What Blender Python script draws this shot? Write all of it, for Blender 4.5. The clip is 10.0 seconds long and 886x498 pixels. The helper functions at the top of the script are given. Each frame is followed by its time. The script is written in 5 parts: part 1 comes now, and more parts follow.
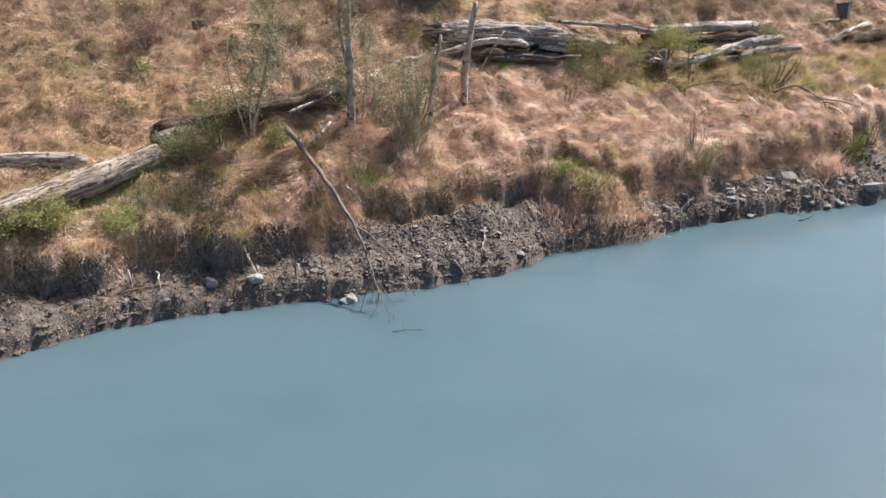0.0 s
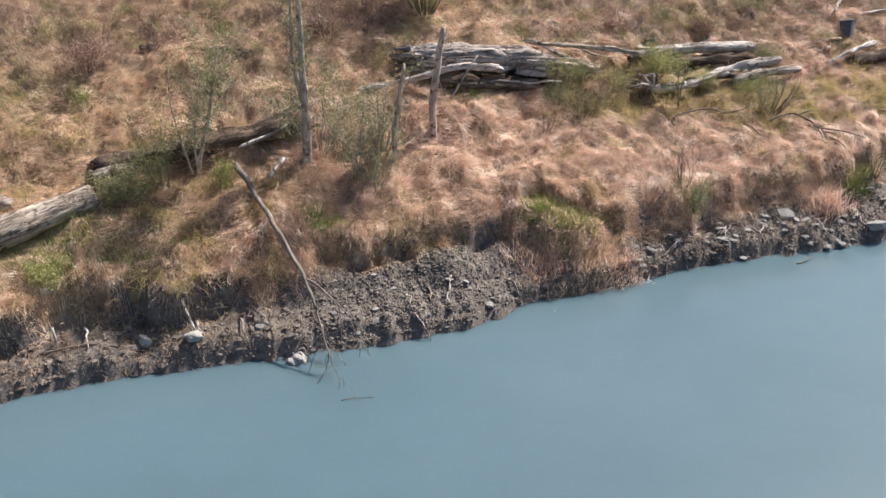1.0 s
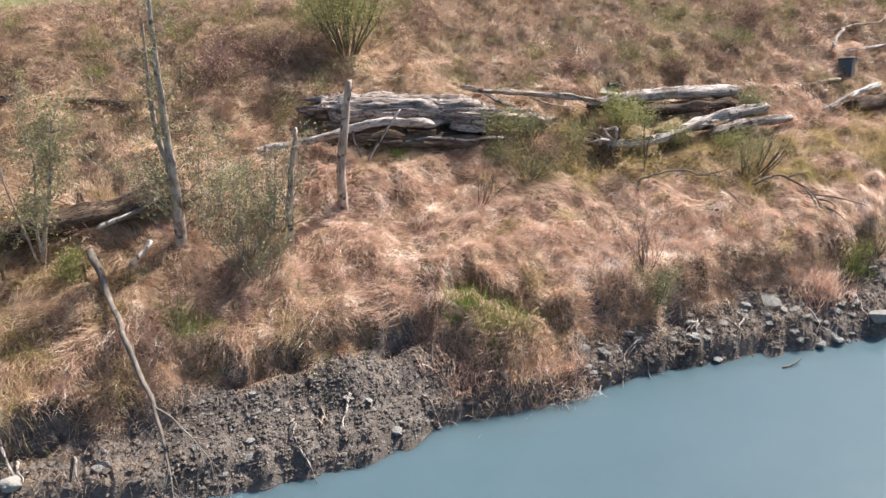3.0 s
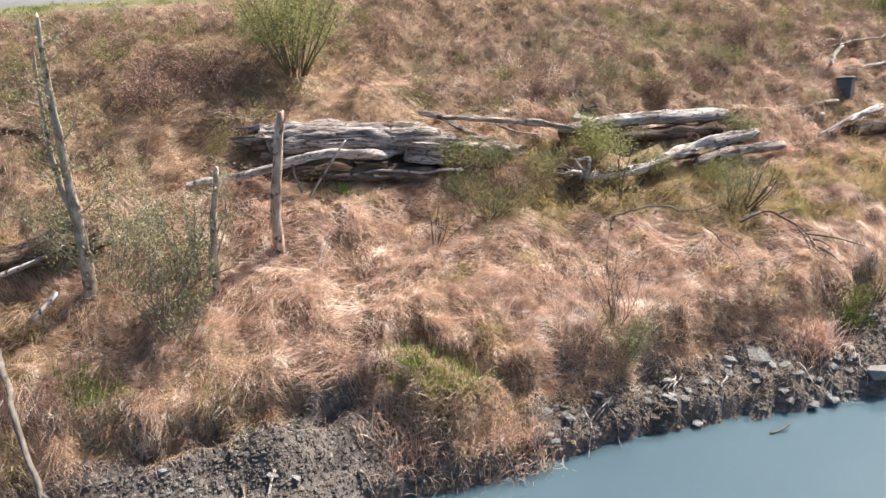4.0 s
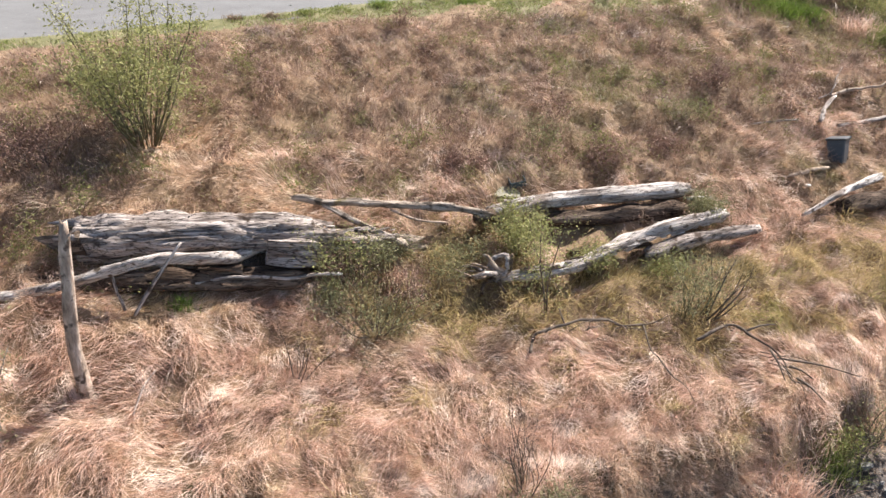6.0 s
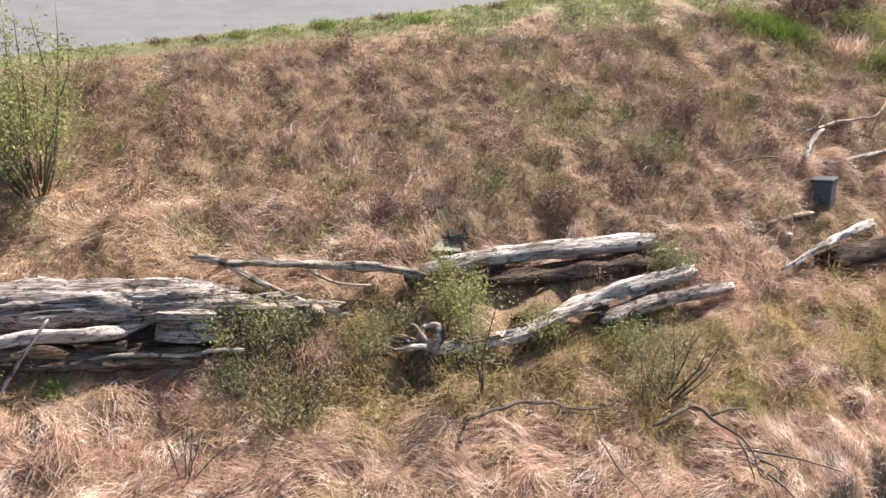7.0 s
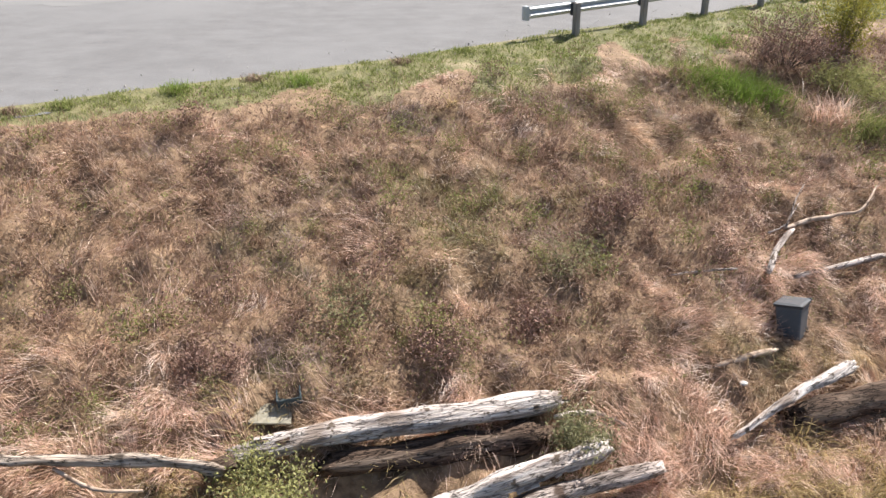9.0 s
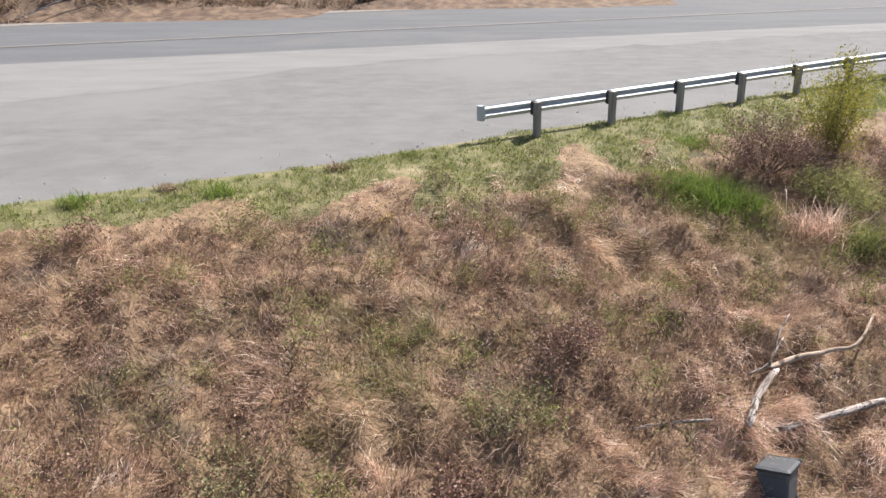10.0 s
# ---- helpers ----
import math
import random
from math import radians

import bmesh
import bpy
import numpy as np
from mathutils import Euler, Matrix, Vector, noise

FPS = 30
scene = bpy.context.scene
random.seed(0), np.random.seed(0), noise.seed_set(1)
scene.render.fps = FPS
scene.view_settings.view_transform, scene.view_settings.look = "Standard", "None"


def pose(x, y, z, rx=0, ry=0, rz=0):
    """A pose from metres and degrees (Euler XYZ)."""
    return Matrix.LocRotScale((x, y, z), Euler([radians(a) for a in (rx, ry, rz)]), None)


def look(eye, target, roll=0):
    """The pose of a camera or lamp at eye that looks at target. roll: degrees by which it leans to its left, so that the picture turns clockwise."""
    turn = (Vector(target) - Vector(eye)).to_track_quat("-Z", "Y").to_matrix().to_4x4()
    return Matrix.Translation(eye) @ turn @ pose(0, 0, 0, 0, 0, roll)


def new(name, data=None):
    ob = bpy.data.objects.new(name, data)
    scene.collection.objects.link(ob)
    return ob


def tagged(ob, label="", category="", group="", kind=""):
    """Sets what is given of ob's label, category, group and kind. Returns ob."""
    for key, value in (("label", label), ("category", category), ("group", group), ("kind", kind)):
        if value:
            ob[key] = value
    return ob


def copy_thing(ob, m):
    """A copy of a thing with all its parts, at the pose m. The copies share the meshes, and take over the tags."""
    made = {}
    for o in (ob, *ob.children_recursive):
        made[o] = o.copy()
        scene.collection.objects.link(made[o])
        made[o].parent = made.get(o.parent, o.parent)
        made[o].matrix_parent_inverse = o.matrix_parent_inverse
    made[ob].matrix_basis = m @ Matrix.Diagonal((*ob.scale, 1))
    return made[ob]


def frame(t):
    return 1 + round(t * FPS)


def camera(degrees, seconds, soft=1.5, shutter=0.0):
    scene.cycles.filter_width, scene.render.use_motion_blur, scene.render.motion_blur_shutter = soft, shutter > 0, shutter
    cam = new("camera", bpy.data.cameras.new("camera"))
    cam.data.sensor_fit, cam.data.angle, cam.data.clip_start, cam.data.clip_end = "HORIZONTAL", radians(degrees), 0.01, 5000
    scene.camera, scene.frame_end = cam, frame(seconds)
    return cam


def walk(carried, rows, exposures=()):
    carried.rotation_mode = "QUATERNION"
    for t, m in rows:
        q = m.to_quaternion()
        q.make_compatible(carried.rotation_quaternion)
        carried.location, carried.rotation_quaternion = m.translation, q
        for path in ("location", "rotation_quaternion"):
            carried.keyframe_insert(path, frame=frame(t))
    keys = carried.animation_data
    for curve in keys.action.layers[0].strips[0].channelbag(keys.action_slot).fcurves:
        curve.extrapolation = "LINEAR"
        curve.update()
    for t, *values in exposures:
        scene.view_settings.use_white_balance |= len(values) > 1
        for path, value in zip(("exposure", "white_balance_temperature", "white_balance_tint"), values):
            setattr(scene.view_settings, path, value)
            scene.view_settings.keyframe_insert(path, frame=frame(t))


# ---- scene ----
cam = camera(56.8, 10.0, soft=1.5)
PATH = [
    (0, (-0.118, -0.703, 11.723), (-0.162, 1.072, 10.802), -0.8),
    (0.5, (0.478, 0.598, 11.9), (0.427, 2.37, 10.975), -0.8),
    (1, (1.013, 1.883, 12.048), (0.958, 3.653, 11.119), -0.85),
    (1.5, (1.502, 3.159, 12.134), (1.446, 4.929, 11.205), -0.83),
    (2, (2.023, 4.428, 12.155), (1.966, 6.199, 11.227), -0.8),
    (2.5, (2.624, 5.721, 12.141), (2.564, 7.492, 11.214), -0.8),
    (4, (4.444, 9.508, 12.087), (4.371, 11.278, 11.159), -0.83),
    (4.5, (5.037, 10.787, 12.048), (4.959, 12.56, 11.125), -0.87),
    (5, (5.611, 12.109, 12.053), (5.531, 13.882, 11.13), -0.87),
    (6.5, (7.537, 16.065, 12.28), (7.448, 17.83, 11.344), -0.8),
    (7, (8.211, 17.348, 12.311), (8.119, 19.112, 11.373), -0.8),
    (7.5, (8.882, 18.629, 12.307), (8.786, 20.395, 11.373), -0.87),
    (8, (9.466, 19.897, 12.33), (9.37, 21.663, 11.397), -0.83),
    (8.5, (10.052, 21.136, 12.361), (9.955, 22.904, 11.43), -0.83),
    (9, (10.638, 22.398, 12.352), (10.538, 24.173, 11.435), -0.87),
    (9.5, (11.228, 23.676, 12.3), (11.124, 25.486, 11.454), -0.9),
    (10, (11.82, 24.941, 12.247), (11.714, 26.795, 11.505), -0.9),
]
walk(cam, [(t, look(eye, target, roll)) for t, eye, target, roll in PATH],
     exposures=[(0.0, 1.02), (1.0, 1.02), (2.5, 1.07), (4.5, 1.17), (5.5, 1.15), (6.5, 1.1), (8.5, 1.06), (9.3, 1.02), (10.0, 0.96)])

# ---- light ----
SUN_AZ, SUN_EL = radians(42), radians(49)
SUN_DIR = Vector((math.sin(SUN_AZ) * math.cos(SUN_EL), math.cos(SUN_AZ) * math.cos(SUN_EL), math.sin(SUN_EL)))
world = bpy.data.worlds.new("sky")
scene.world = world
world.use_nodes = True
wn = world.node_tree.nodes
sky = wn.new("ShaderNodeTexSky")
sky.sky_type, sky.sun_disc = "NISHITA", False
sky.sun_elevation, sky.sun_rotation = SUN_EL, SUN_AZ
sky.air_density, sky.dust_density, sky.ozone_density = 0.8, 1.6, 0.7
wn["Background"].inputs["Strength"].default_value = 0.085
world.node_tree.links.new(sky.outputs[0], wn["Background"].inputs["Color"])
sun = new("sun", bpy.data.lights.new("sun", "SUN"))
sun.data.energy, sun.data.angle, sun.data.color = 5.0, radians(0.6), (1.0, 0.95, 0.88)
sun.rotation_mode = "QUATERNION"
sun.rotation_quaternion = SUN_DIR.to_track_quat("Z", "Y")


# ---- materials ----
def ramp(nt, fac, stops):
    node = nt.nodes.new("ShaderNodeValToRGB")
    while len(node.color_ramp.elements) < len(stops):
        node.color_ramp.elements.new(0.5)
    for e, (p, c) in zip(node.color_ramp.elements, stops):
        e.position, e.color = p, (*c, 1)
    nt.links.new(fac, node.inputs[0])
    return node.outputs[0]


def spots(nt, coord, scale, lo, hi, detail=4.0):
    """A 0..1 mask from noise that rises between lo and hi."""
    n = nt.nodes.new("ShaderNodeTexNoise")
    n.inputs["Scale"].default_value, n.inputs["Detail"].default_value = scale, detail
    nt.links.new(coord, n.inputs["Vector"])
    m = nt.nodes.new("ShaderNodeMapRange")
    m.inputs[1].default_value, m.inputs[2].default_value = lo, hi
    nt.links.new(n.outputs[0], m.inputs[0])
    return m.outputs[0]


def blend(nt, fac, a, b, mode="MIX"):
    n = nt.nodes.new("ShaderNodeMix")
    n.data_type, n.blend_type = "RGBA", mode
    if isinstance(fac, float):
        n.inputs[0].default_value = fac
    else:
        nt.links.new(fac, n.inputs[0])
    for v, i in ((a, 6), (b, 7)):
        if isinstance(v, tuple):
            n.inputs[i].default_value = (*v, 1)
        else:
            nt.links.new(v, n.inputs[i])
    return n.outputs[2]


def surface(name, stops, scale=4.0, stretch=(1, 1, 1), patches=(), rough=0.85, bump=0.3, bump_scale=25.0,
            island=(), metal=0.0, spec=0.3, translucent=0.0, each=False):
    """Noise through a ramp, patches (colour, scale, lo, hi) over it, a second ramp by island or by object, and fine relief."""
    m = bpy.data.materials.new(name)
    m.use_nodes = True
    nt = m.node_tree
    p = nt.nodes["Principled BSDF"]
    tc = nt.nodes.new("ShaderNodeTexCoord")
    mp = nt.nodes.new("ShaderNodeMapping")
    mp.inputs["Scale"].default_value = stretch
    nt.links.new(tc.outputs["Object"], mp.inputs[0])
    base = nt.nodes.new("ShaderNodeTexNoise")
    base.inputs["Scale"].default_value, base.inputs["Detail"].default_value = scale, 7
    base.inputs["Roughness"].default_value = 0.62
    nt.links.new(mp.outputs[0], base.inputs["Vector"])
    col = ramp(nt, base.outputs[0], stops)
    if island:
        if each:
            r = nt.nodes.new("ShaderNodeObjectInfo").outputs["Random"]
        else:
            r = nt.nodes.new("ShaderNodeNewGeometry").outputs["Random Per Island"]
        col = blend(nt, 0.6, col, ramp(nt, r, island))
    for c, sc, lo, hi in patches:
        col = blend(nt, spots(nt, tc.outputs["Object"], sc, lo, hi), col, c)
    nt.links.new(col, p.inputs["Base Color"])
    p.inputs["Roughness"].default_value, p.inputs["Metallic"].default_value = rough, metal
    p.inputs["Specular IOR Level"].default_value = spec
    if bump:
        fine = nt.nodes.new("ShaderNodeTexNoise")
        fine.inputs["Scale"].default_value, fine.inputs["Detail"].default_value = bump_scale, 8
        nt.links.new(mp.outputs[0], fine.inputs["Vector"])
        b = nt.nodes.new("ShaderNodeBump")
        b.inputs["Strength"].default_value, b.inputs["Distance"].default_value = bump, 0.03
        nt.links.new(fine.outputs[0], b.inputs["Height"])
        nt.links.new(b.outputs[0], p.inputs["Normal"])
    if translucent:
        tr = nt.nodes.new("ShaderNodeBsdfTranslucent")
        nt.links.new(col, tr.inputs[0])
        mix = nt.nodes.new("ShaderNodeMixShader")
        mix.inputs[0].default_value = translucent
        nt.links.new(p.outputs[0], mix.inputs[1])
        nt.links.new(tr.outputs[0], mix.inputs[2])
        nt.links.new(mix.outputs[0], nt.nodes["Material Output"].inputs[0])
    return m


SOIL = surface("thatch_soil", [(0.3, (0.10, 0.062, 0.036)), (0.5, (0.22, 0.145, 0.088)), (0.7, (0.33, 0.225, 0.14))], 5.0,
               patches=[((0.085, 0.075, 0.035), 0.6, 0.6, 0.75)], bump=0.8, bump_scale=18)
MUD = surface("bank_mud", [(0.3, (0.068, 0.0534, 0.0443)), (0.5, (0.124, 0.101, 0.087)), (0.7, (0.188, 0.157, 0.137))], 5.0,
              patches=[((0.184, 0.128, 0.0916), 1.2, 0.58, 0.72), ((0.06, 0.0448, 0.0366), 0.9, 0.55, 0.70), ((0.224, 0.193, 0.172), 7.0, 0.60, 0.68)], bump=1.0, bump_scale=22, rough=0.8)
GRAVEL = surface("packed_gravel", [(0.3, (0.137, 0.132, 0.132)), (0.5, (0.162, 0.158, 0.157)), (0.72, (0.188, 0.184, 0.183))], 1.6, stretch=(0.7, 1.1, 1),
                 patches=[((0.184, 0.18, 0.179), 0.13, 0.48, 0.66), ((0.143, 0.139, 0.138), 0.3, 0.6, 0.75), ((0.185, 0.174, 0.164), 9.0, 0.6, 0.72)],
                 bump=0.5, bump_scale=30, rough=0.95)
DUSTY = surface("dusty_gravel", [(0.3, (0.176, 0.171, 0.168)), (0.5, (0.197, 0.192, 0.188)), (0.7, (0.218, 0.212, 0.208))], 1.1, stretch=(0.3, 1, 1),
                patches=[((0.173, 0.168, 0.165), 0.25, 0.56, 0.70)], bump=0.4, bump_scale=34, rough=0.95)
ASPHALT = surface("worn_asphalt", [(0.3, (0.102, 0.103, 0.109)), (0.5, (0.117, 0.119, 0.125)), (0.7, (0.136, 0.138, 0.14))], 0.9, stretch=(0.15, 1, 1),
                  patches=[((0.14, 0.136, 0.136), 0.2, 0.55, 0.7)], bump=0.3, bump_scale=60, rough=0.9)
TAR = surface("tar_seal", [(0.3, (0.0574, 0.0574, 0.0603)), (0.7, (0.0918, 0.0918, 0.0943))], 3.0, bump=0.1)
PALE_GRIT = surface("pale_grit", [(0.3, (0.207, 0.18, 0.159)), (0.7, (0.267, 0.241, 0.22))], 2.0, bump=0.4, rough=0.95)
STRAW_STOPS = [(0.0, (0.28, 0.161, 0.108)), (0.2, (0.46, 0.293, 0.201)), (0.55, (0.67, 0.465, 0.359)), (0.8, (0.79, 0.598, 0.498)), (1.0, (0.88, 0.744, 0.668))]
# random straw tones; the brown and pale patches also paint shaded gaps and highlights
STRAW = surface("dry_straw", [(0.33, (0.591, 0.352, 0.239)), (0.5, (0.755, 0.506, 0.389)), (0.66, (0.83, 0.602, 0.455))], 0.5, island=STRAW_STOPS,
                patches=[((0.547, 0.327, 0.239), 0.35, 0.60, 0.80), ((0.524, 0.411, 0.2), 0.45, 0.56, 0.74), ((0.481, 0.295, 0.205), 1.5, 0.54, 0.68), ((0.961, 0.802, 0.688), 1.7, 0.54, 0.66)], bump=0, rough=0.42, spec=0.6, translucent=0.42)
BLOND = surface("yellow_straw", [(0.33, (0.6, 0.401, 0.218)), (0.5, (0.765, 0.549, 0.338)), (0.66, (0.83, 0.643, 0.437))], 0.5, island=STRAW_STOPS,
                patches=[((0.459, 0.274, 0.164), 1.4, 0.55, 0.72), ((0.97, 0.823, 0.633), 2.0, 0.58, 0.72), ((0.503, 0.422, 0.174), 0.5, 0.60, 0.78)], bump=0, rough=0.42, spec=0.6, translucent=0.42)
DULL = surface("dull_straw", [(0.33, (0.273, 0.165, 0.115)), (0.5, (0.371, 0.238, 0.166)), (0.66, (0.428, 0.289, 0.197))], 0.7, island=[(0.0, (0.124, 0.0744, 0.0539)), (0.4, (0.273, 0.172, 0.123)), (0.8, (0.428, 0.298, 0.213)), (1.0, (0.576, 0.438, 0.34))],
               patches=[((0.222, 0.188, 0.0798), 0.45, 0.56, 0.70), ((0.281, 0.204, 0.182), 0.6, 0.58, 0.7), ((0.462, 0.321, 0.222), 1.3, 0.56, 0.68), ((0.173, 0.103, 0.0711), 1.7, 0.56, 0.68)], bump=0, rough=0.5, spec=0.45, translucent=0.42)
HANG = surface("hanging_roots", [(0.3, (0.17, 0.11, 0.072)), (0.7, (0.38, 0.27, 0.19))], 2.0, island=[(0.0, (0.09, 0.06, 0.042)), (0.6, (0.31, 0.215, 0.15)), (1.0, (0.50, 0.38, 0.28))], bump=0, translucent=0.1)
OLIVE_GRASS = surface("olive_grass", [(0.3, (0.314, 0.246, 0.104)), (0.5, (0.449, 0.345, 0.162)), (0.7, (0.606, 0.46, 0.261))], 1.4, island=[(0.0, (0.167, 0.131, 0.0522)), (0.5, (0.418, 0.319, 0.142)), (1.0, (0.773, 0.606, 0.387))], patches=[((0.314, 0.282, 0.104), 0.8, 0.58, 0.72)], bump=0, translucent=0.42)
GREEN = surface("fresh_grass", [(0.3, (0.143, 0.18, 0.04)), (0.5, (0.214, 0.243, 0.068)), (0.7, (0.353, 0.324, 0.136))], 1.2, island=[(0.0, (0.101, 0.131, 0.032)), (0.6, (0.218, 0.257, 0.072)), (1.0, (0.445, 0.405, 0.2))], bump=0, translucent=0.4)
LUSH = surface("lush_green", [(0.3, (0.137, 0.205, 0.0293)), (0.7, (0.235, 0.323, 0.0586))], 2.0, island=[(0.0, (0.088, 0.128, 0.0245)), (1.0, (0.274, 0.371, 0.0782))], bump=0, translucent=0.35)
SAGE = surface("sage_leaf", [(0.3, (0.197, 0.19, 0.0867)), (0.7, (0.359, 0.334, 0.174))], 2.0, island=[(0.0, (0.104, 0.104, 0.052)), (0.6, (0.289, 0.277, 0.139)), (1.0, (0.345, 0.322, 0.204))], bump=0, translucent=0.3)
OLIVE = surface("olive_leaf", [(0.3, (0.174, 0.184, 0.056)), (0.7, (0.326, 0.317, 0.112))], 2.0, island=[(0.0, (0.102, 0.112, 0.0358)), (0.6, (0.276, 0.276, 0.0918)), (1.0, (0.319, 0.298, 0.139))], bump=0, translucent=0.3)
SPRING = surface("spring_leaf", [(0.3, (0.272, 0.272, 0.0875)), (0.7, (0.408, 0.389, 0.156))], 2.0, island=[(0.0, (0.146, 0.156, 0.0583)), (0.6, (0.369, 0.36, 0.146)), (1.0, (0.396, 0.37, 0.211))], bump=0, translucent=0.35)
YELLOW = surface("yellow_leaf", [(0.3, (0.255, 0.23, 0.034)), (0.7, (0.383, 0.34, 0.0595))], 2.0, island=[(0.0, (0.153, 0.162, 0.0255)), (1.0, (0.442, 0.383, 0.085))], bump=0, translucent=0.35)
RUSSET = surface("dead_leaf", [(0.3, (0.181, 0.104, 0.0798)), (0.7, (0.351, 0.213, 0.159))], 2.0, island=[(0.0, (0.106, 0.0594, 0.0478)), (0.6, (0.276, 0.168, 0.131)), (1.0, (0.479, 0.327, 0.27))], bump=0, translucent=0.15)


def wood(name, dark, mid, light, scale=9.0, crack=0.028, moss=(), bump=1.0):
    """Weathered wood with its grain along x: broad tone, fine fibres, dark drying cracks, stains."""
    m = bpy.data.materials.new(name)
    m.use_nodes = True
    nt = m.node_tree
    p = nt.nodes["Principled BSDF"]
    tc = nt.nodes.new("ShaderNodeTexCoord").outputs["Object"]

    def grain(sc, along, detail):
        mp = nt.nodes.new("ShaderNodeMapping")
        mp.inputs["Scale"].default_value = (along, 1, 1)
        nt.links.new(tc, mp.inputs[0])
        n = nt.nodes.new("ShaderNodeTexNoise")
        n.inputs["Scale"].default_value, n.inputs["Detail"].default_value = sc, detail
        nt.links.new(mp.outputs[0], n.inputs["Vector"])
        return n.outputs[0]

    col = ramp(nt, grain(scale, 0.12, 6), [(0.32, dark), (0.48, mid), (0.66, light)])
    fibre = grain(55.0, 0.05, 5)
    col = blend(nt, 0.75, col, ramp(nt, fibre, [(0.36, (0.45, 0.42, 0.40)), (0.52, (1.0, 1.0, 1.0))]), "MULTIPLY")
    gap = grain(15.0, 0.15, 5)
    lines = ramp(nt, gap, [(0.5 - crack, (0, 0, 0)), (0.5, (1, 1, 1)), (0.5 + crack, (0, 0, 0))])
    col = blend(nt, lines, col, tuple(0.22 * c for c in dark))
    for c, sc, lo, hi in moss:
        col = blend(nt, spots(nt, tc, sc, lo, hi), col, c)
    nt.links.new(col, p.inputs["Base Color"])
    p.inputs["Roughness"].default_value, p.inputs["Specular IOR Level"].default_value = 0.9, 0.2
    relief = nt.nodes.new("ShaderNodeMath")
    relief.operation = "SUBTRACT"
    nt.links.new(fibre, relief.inputs[0])
    nt.links.new(lines, relief.inputs[1])
    b = nt.nodes.new("ShaderNodeBump")
    b.inputs["Strength"].default_value, b.inputs["Distance"].default_value = bump, 0.025
    nt.links.new(relief.outputs[0], b.inputs["Height"])
    nt.links.new(b.outputs[0], p.inputs["Normal"])
    return m


GREY_WOOD = wood("weathered_wood", (0.12, 0.091, 0.078), (0.35, 0.29, 0.258), (0.60, 0.52, 0.475), moss=[((0.09, 0.062, 0.048), 2.6, 0.60, 0.68)])
PALE_WOOD = wood("bleached_wood", (0.24, 0.193, 0.168), (0.52, 0.45, 0.408), (0.76, 0.69, 0.64), crack=0.02, moss=[((0.12, 0.09, 0.068), 6.0, 0.62, 0.67), ((0.27, 0.215, 0.18), 1.4, 0.58, 0.68)])
TAN_WOOD = wood("yellowed_wood", (0.13, 0.096, 0.074), (0.36, 0.29, 0.235), (0.57, 0.475, 0.395), moss=[((0.25, 0.195, 0.09), 1.6, 0.60, 0.70), ((0.09, 0.07, 0.055), 3.0, 0.60, 0.68)])
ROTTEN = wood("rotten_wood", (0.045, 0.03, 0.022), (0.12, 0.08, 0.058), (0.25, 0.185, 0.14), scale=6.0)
DRY_BARK = surface("dry_bark", [(0.3, (0.15, 0.11, 0.086)), (0.5, (0.40, 0.31, 0.24)), (0.7, (0.63, 0.52, 0.425))], 9.0, stretch=(0.4, 1, 1), patches=[((0.13, 0.094, 0.074), 4.0, 0.57, 0.66)], bump=0.8)
BARK = surface("grey_bark", [(0.3, (0.138, 0.101, 0.0805)), (0.5, (0.414, 0.314, 0.247)), (0.7, (0.69, 0.554, 0.466))], 9.0, stretch=(0.3, 1, 1), patches=[((0.115, 0.0806, 0.0633), 5.0, 0.57, 0.64)], bump=0.8)
SNAG_BARK = surface("brown_bark", [(0.3, (0.13, 0.091, 0.065)), (0.5, (0.338, 0.247, 0.185)), (0.7, (0.572, 0.455, 0.364))], 9.0, stretch=(0.3, 1, 1), patches=[((0.117, 0.0806, 0.0611), 5.0, 0.58, 0.66)], bump=0.8)
DRIFT = surface("driftwood_bark", [(0.3, (0.085, 0.068, 0.056)), (0.5, (0.165, 0.136, 0.115)), (0.7, (0.27, 0.228, 0.195))], 9.0, stretch=(0.3, 1, 1), bump=0.6)
TWIG = surface("dark_twig", [(0.3, (0.07, 0.05, 0.04)), (0.7, (0.18, 0.14, 0.11))], 8.0, bump=0.3)
GREY_TWIG = surface("grey_twig", [(0.3, (0.16, 0.135, 0.115)), (0.7, (0.36, 0.32, 0.28))], 8.0, bump=0.3)
ROD = surface("olive_stem", [(0.3, (0.10, 0.09, 0.05)), (0.7, (0.22, 0.19, 0.11))], 8.0, bump=0.3)
STONE = surface("bank_stone", [(0.3, (0.0817, 0.0662, 0.0569)), (0.5, (0.136, 0.113, 0.0994)), (0.7, (0.198, 0.168, 0.15))], 4.0, island=[(0.0, (0.0545, 0.0431, 0.0358)), (0.55, (0.112, 0.0929, 0.0801)), (0.9, (0.177, 0.151, 0.134)), (1.0, (0.286, 0.252, 0.228))], bump=0.5)
ROCK = surface("grey_rock", [(0.3, (0.134, 0.131, 0.126)), (0.5, (0.215, 0.206, 0.194)), (0.7, (0.296, 0.282, 0.265))], 5.0, island=[(0.0, (0.107, 0.101, 0.097)), (1.0, (0.309, 0.295, 0.278))], each=True, bump=0.6)
PALE_ROCK = surface("pale_rock", [(0.3, (0.246, 0.222, 0.199)), (0.7, (0.398, 0.381, 0.351))], 6.0, bump=0.6)
GALV = surface("galvanised_steel", [(0.3, (0.393, 0.406, 0.411)), (0.7, (0.494, 0.501, 0.507))], 6.0, metal=0.1, rough=0.45, bump=0.05, spec=0.5)
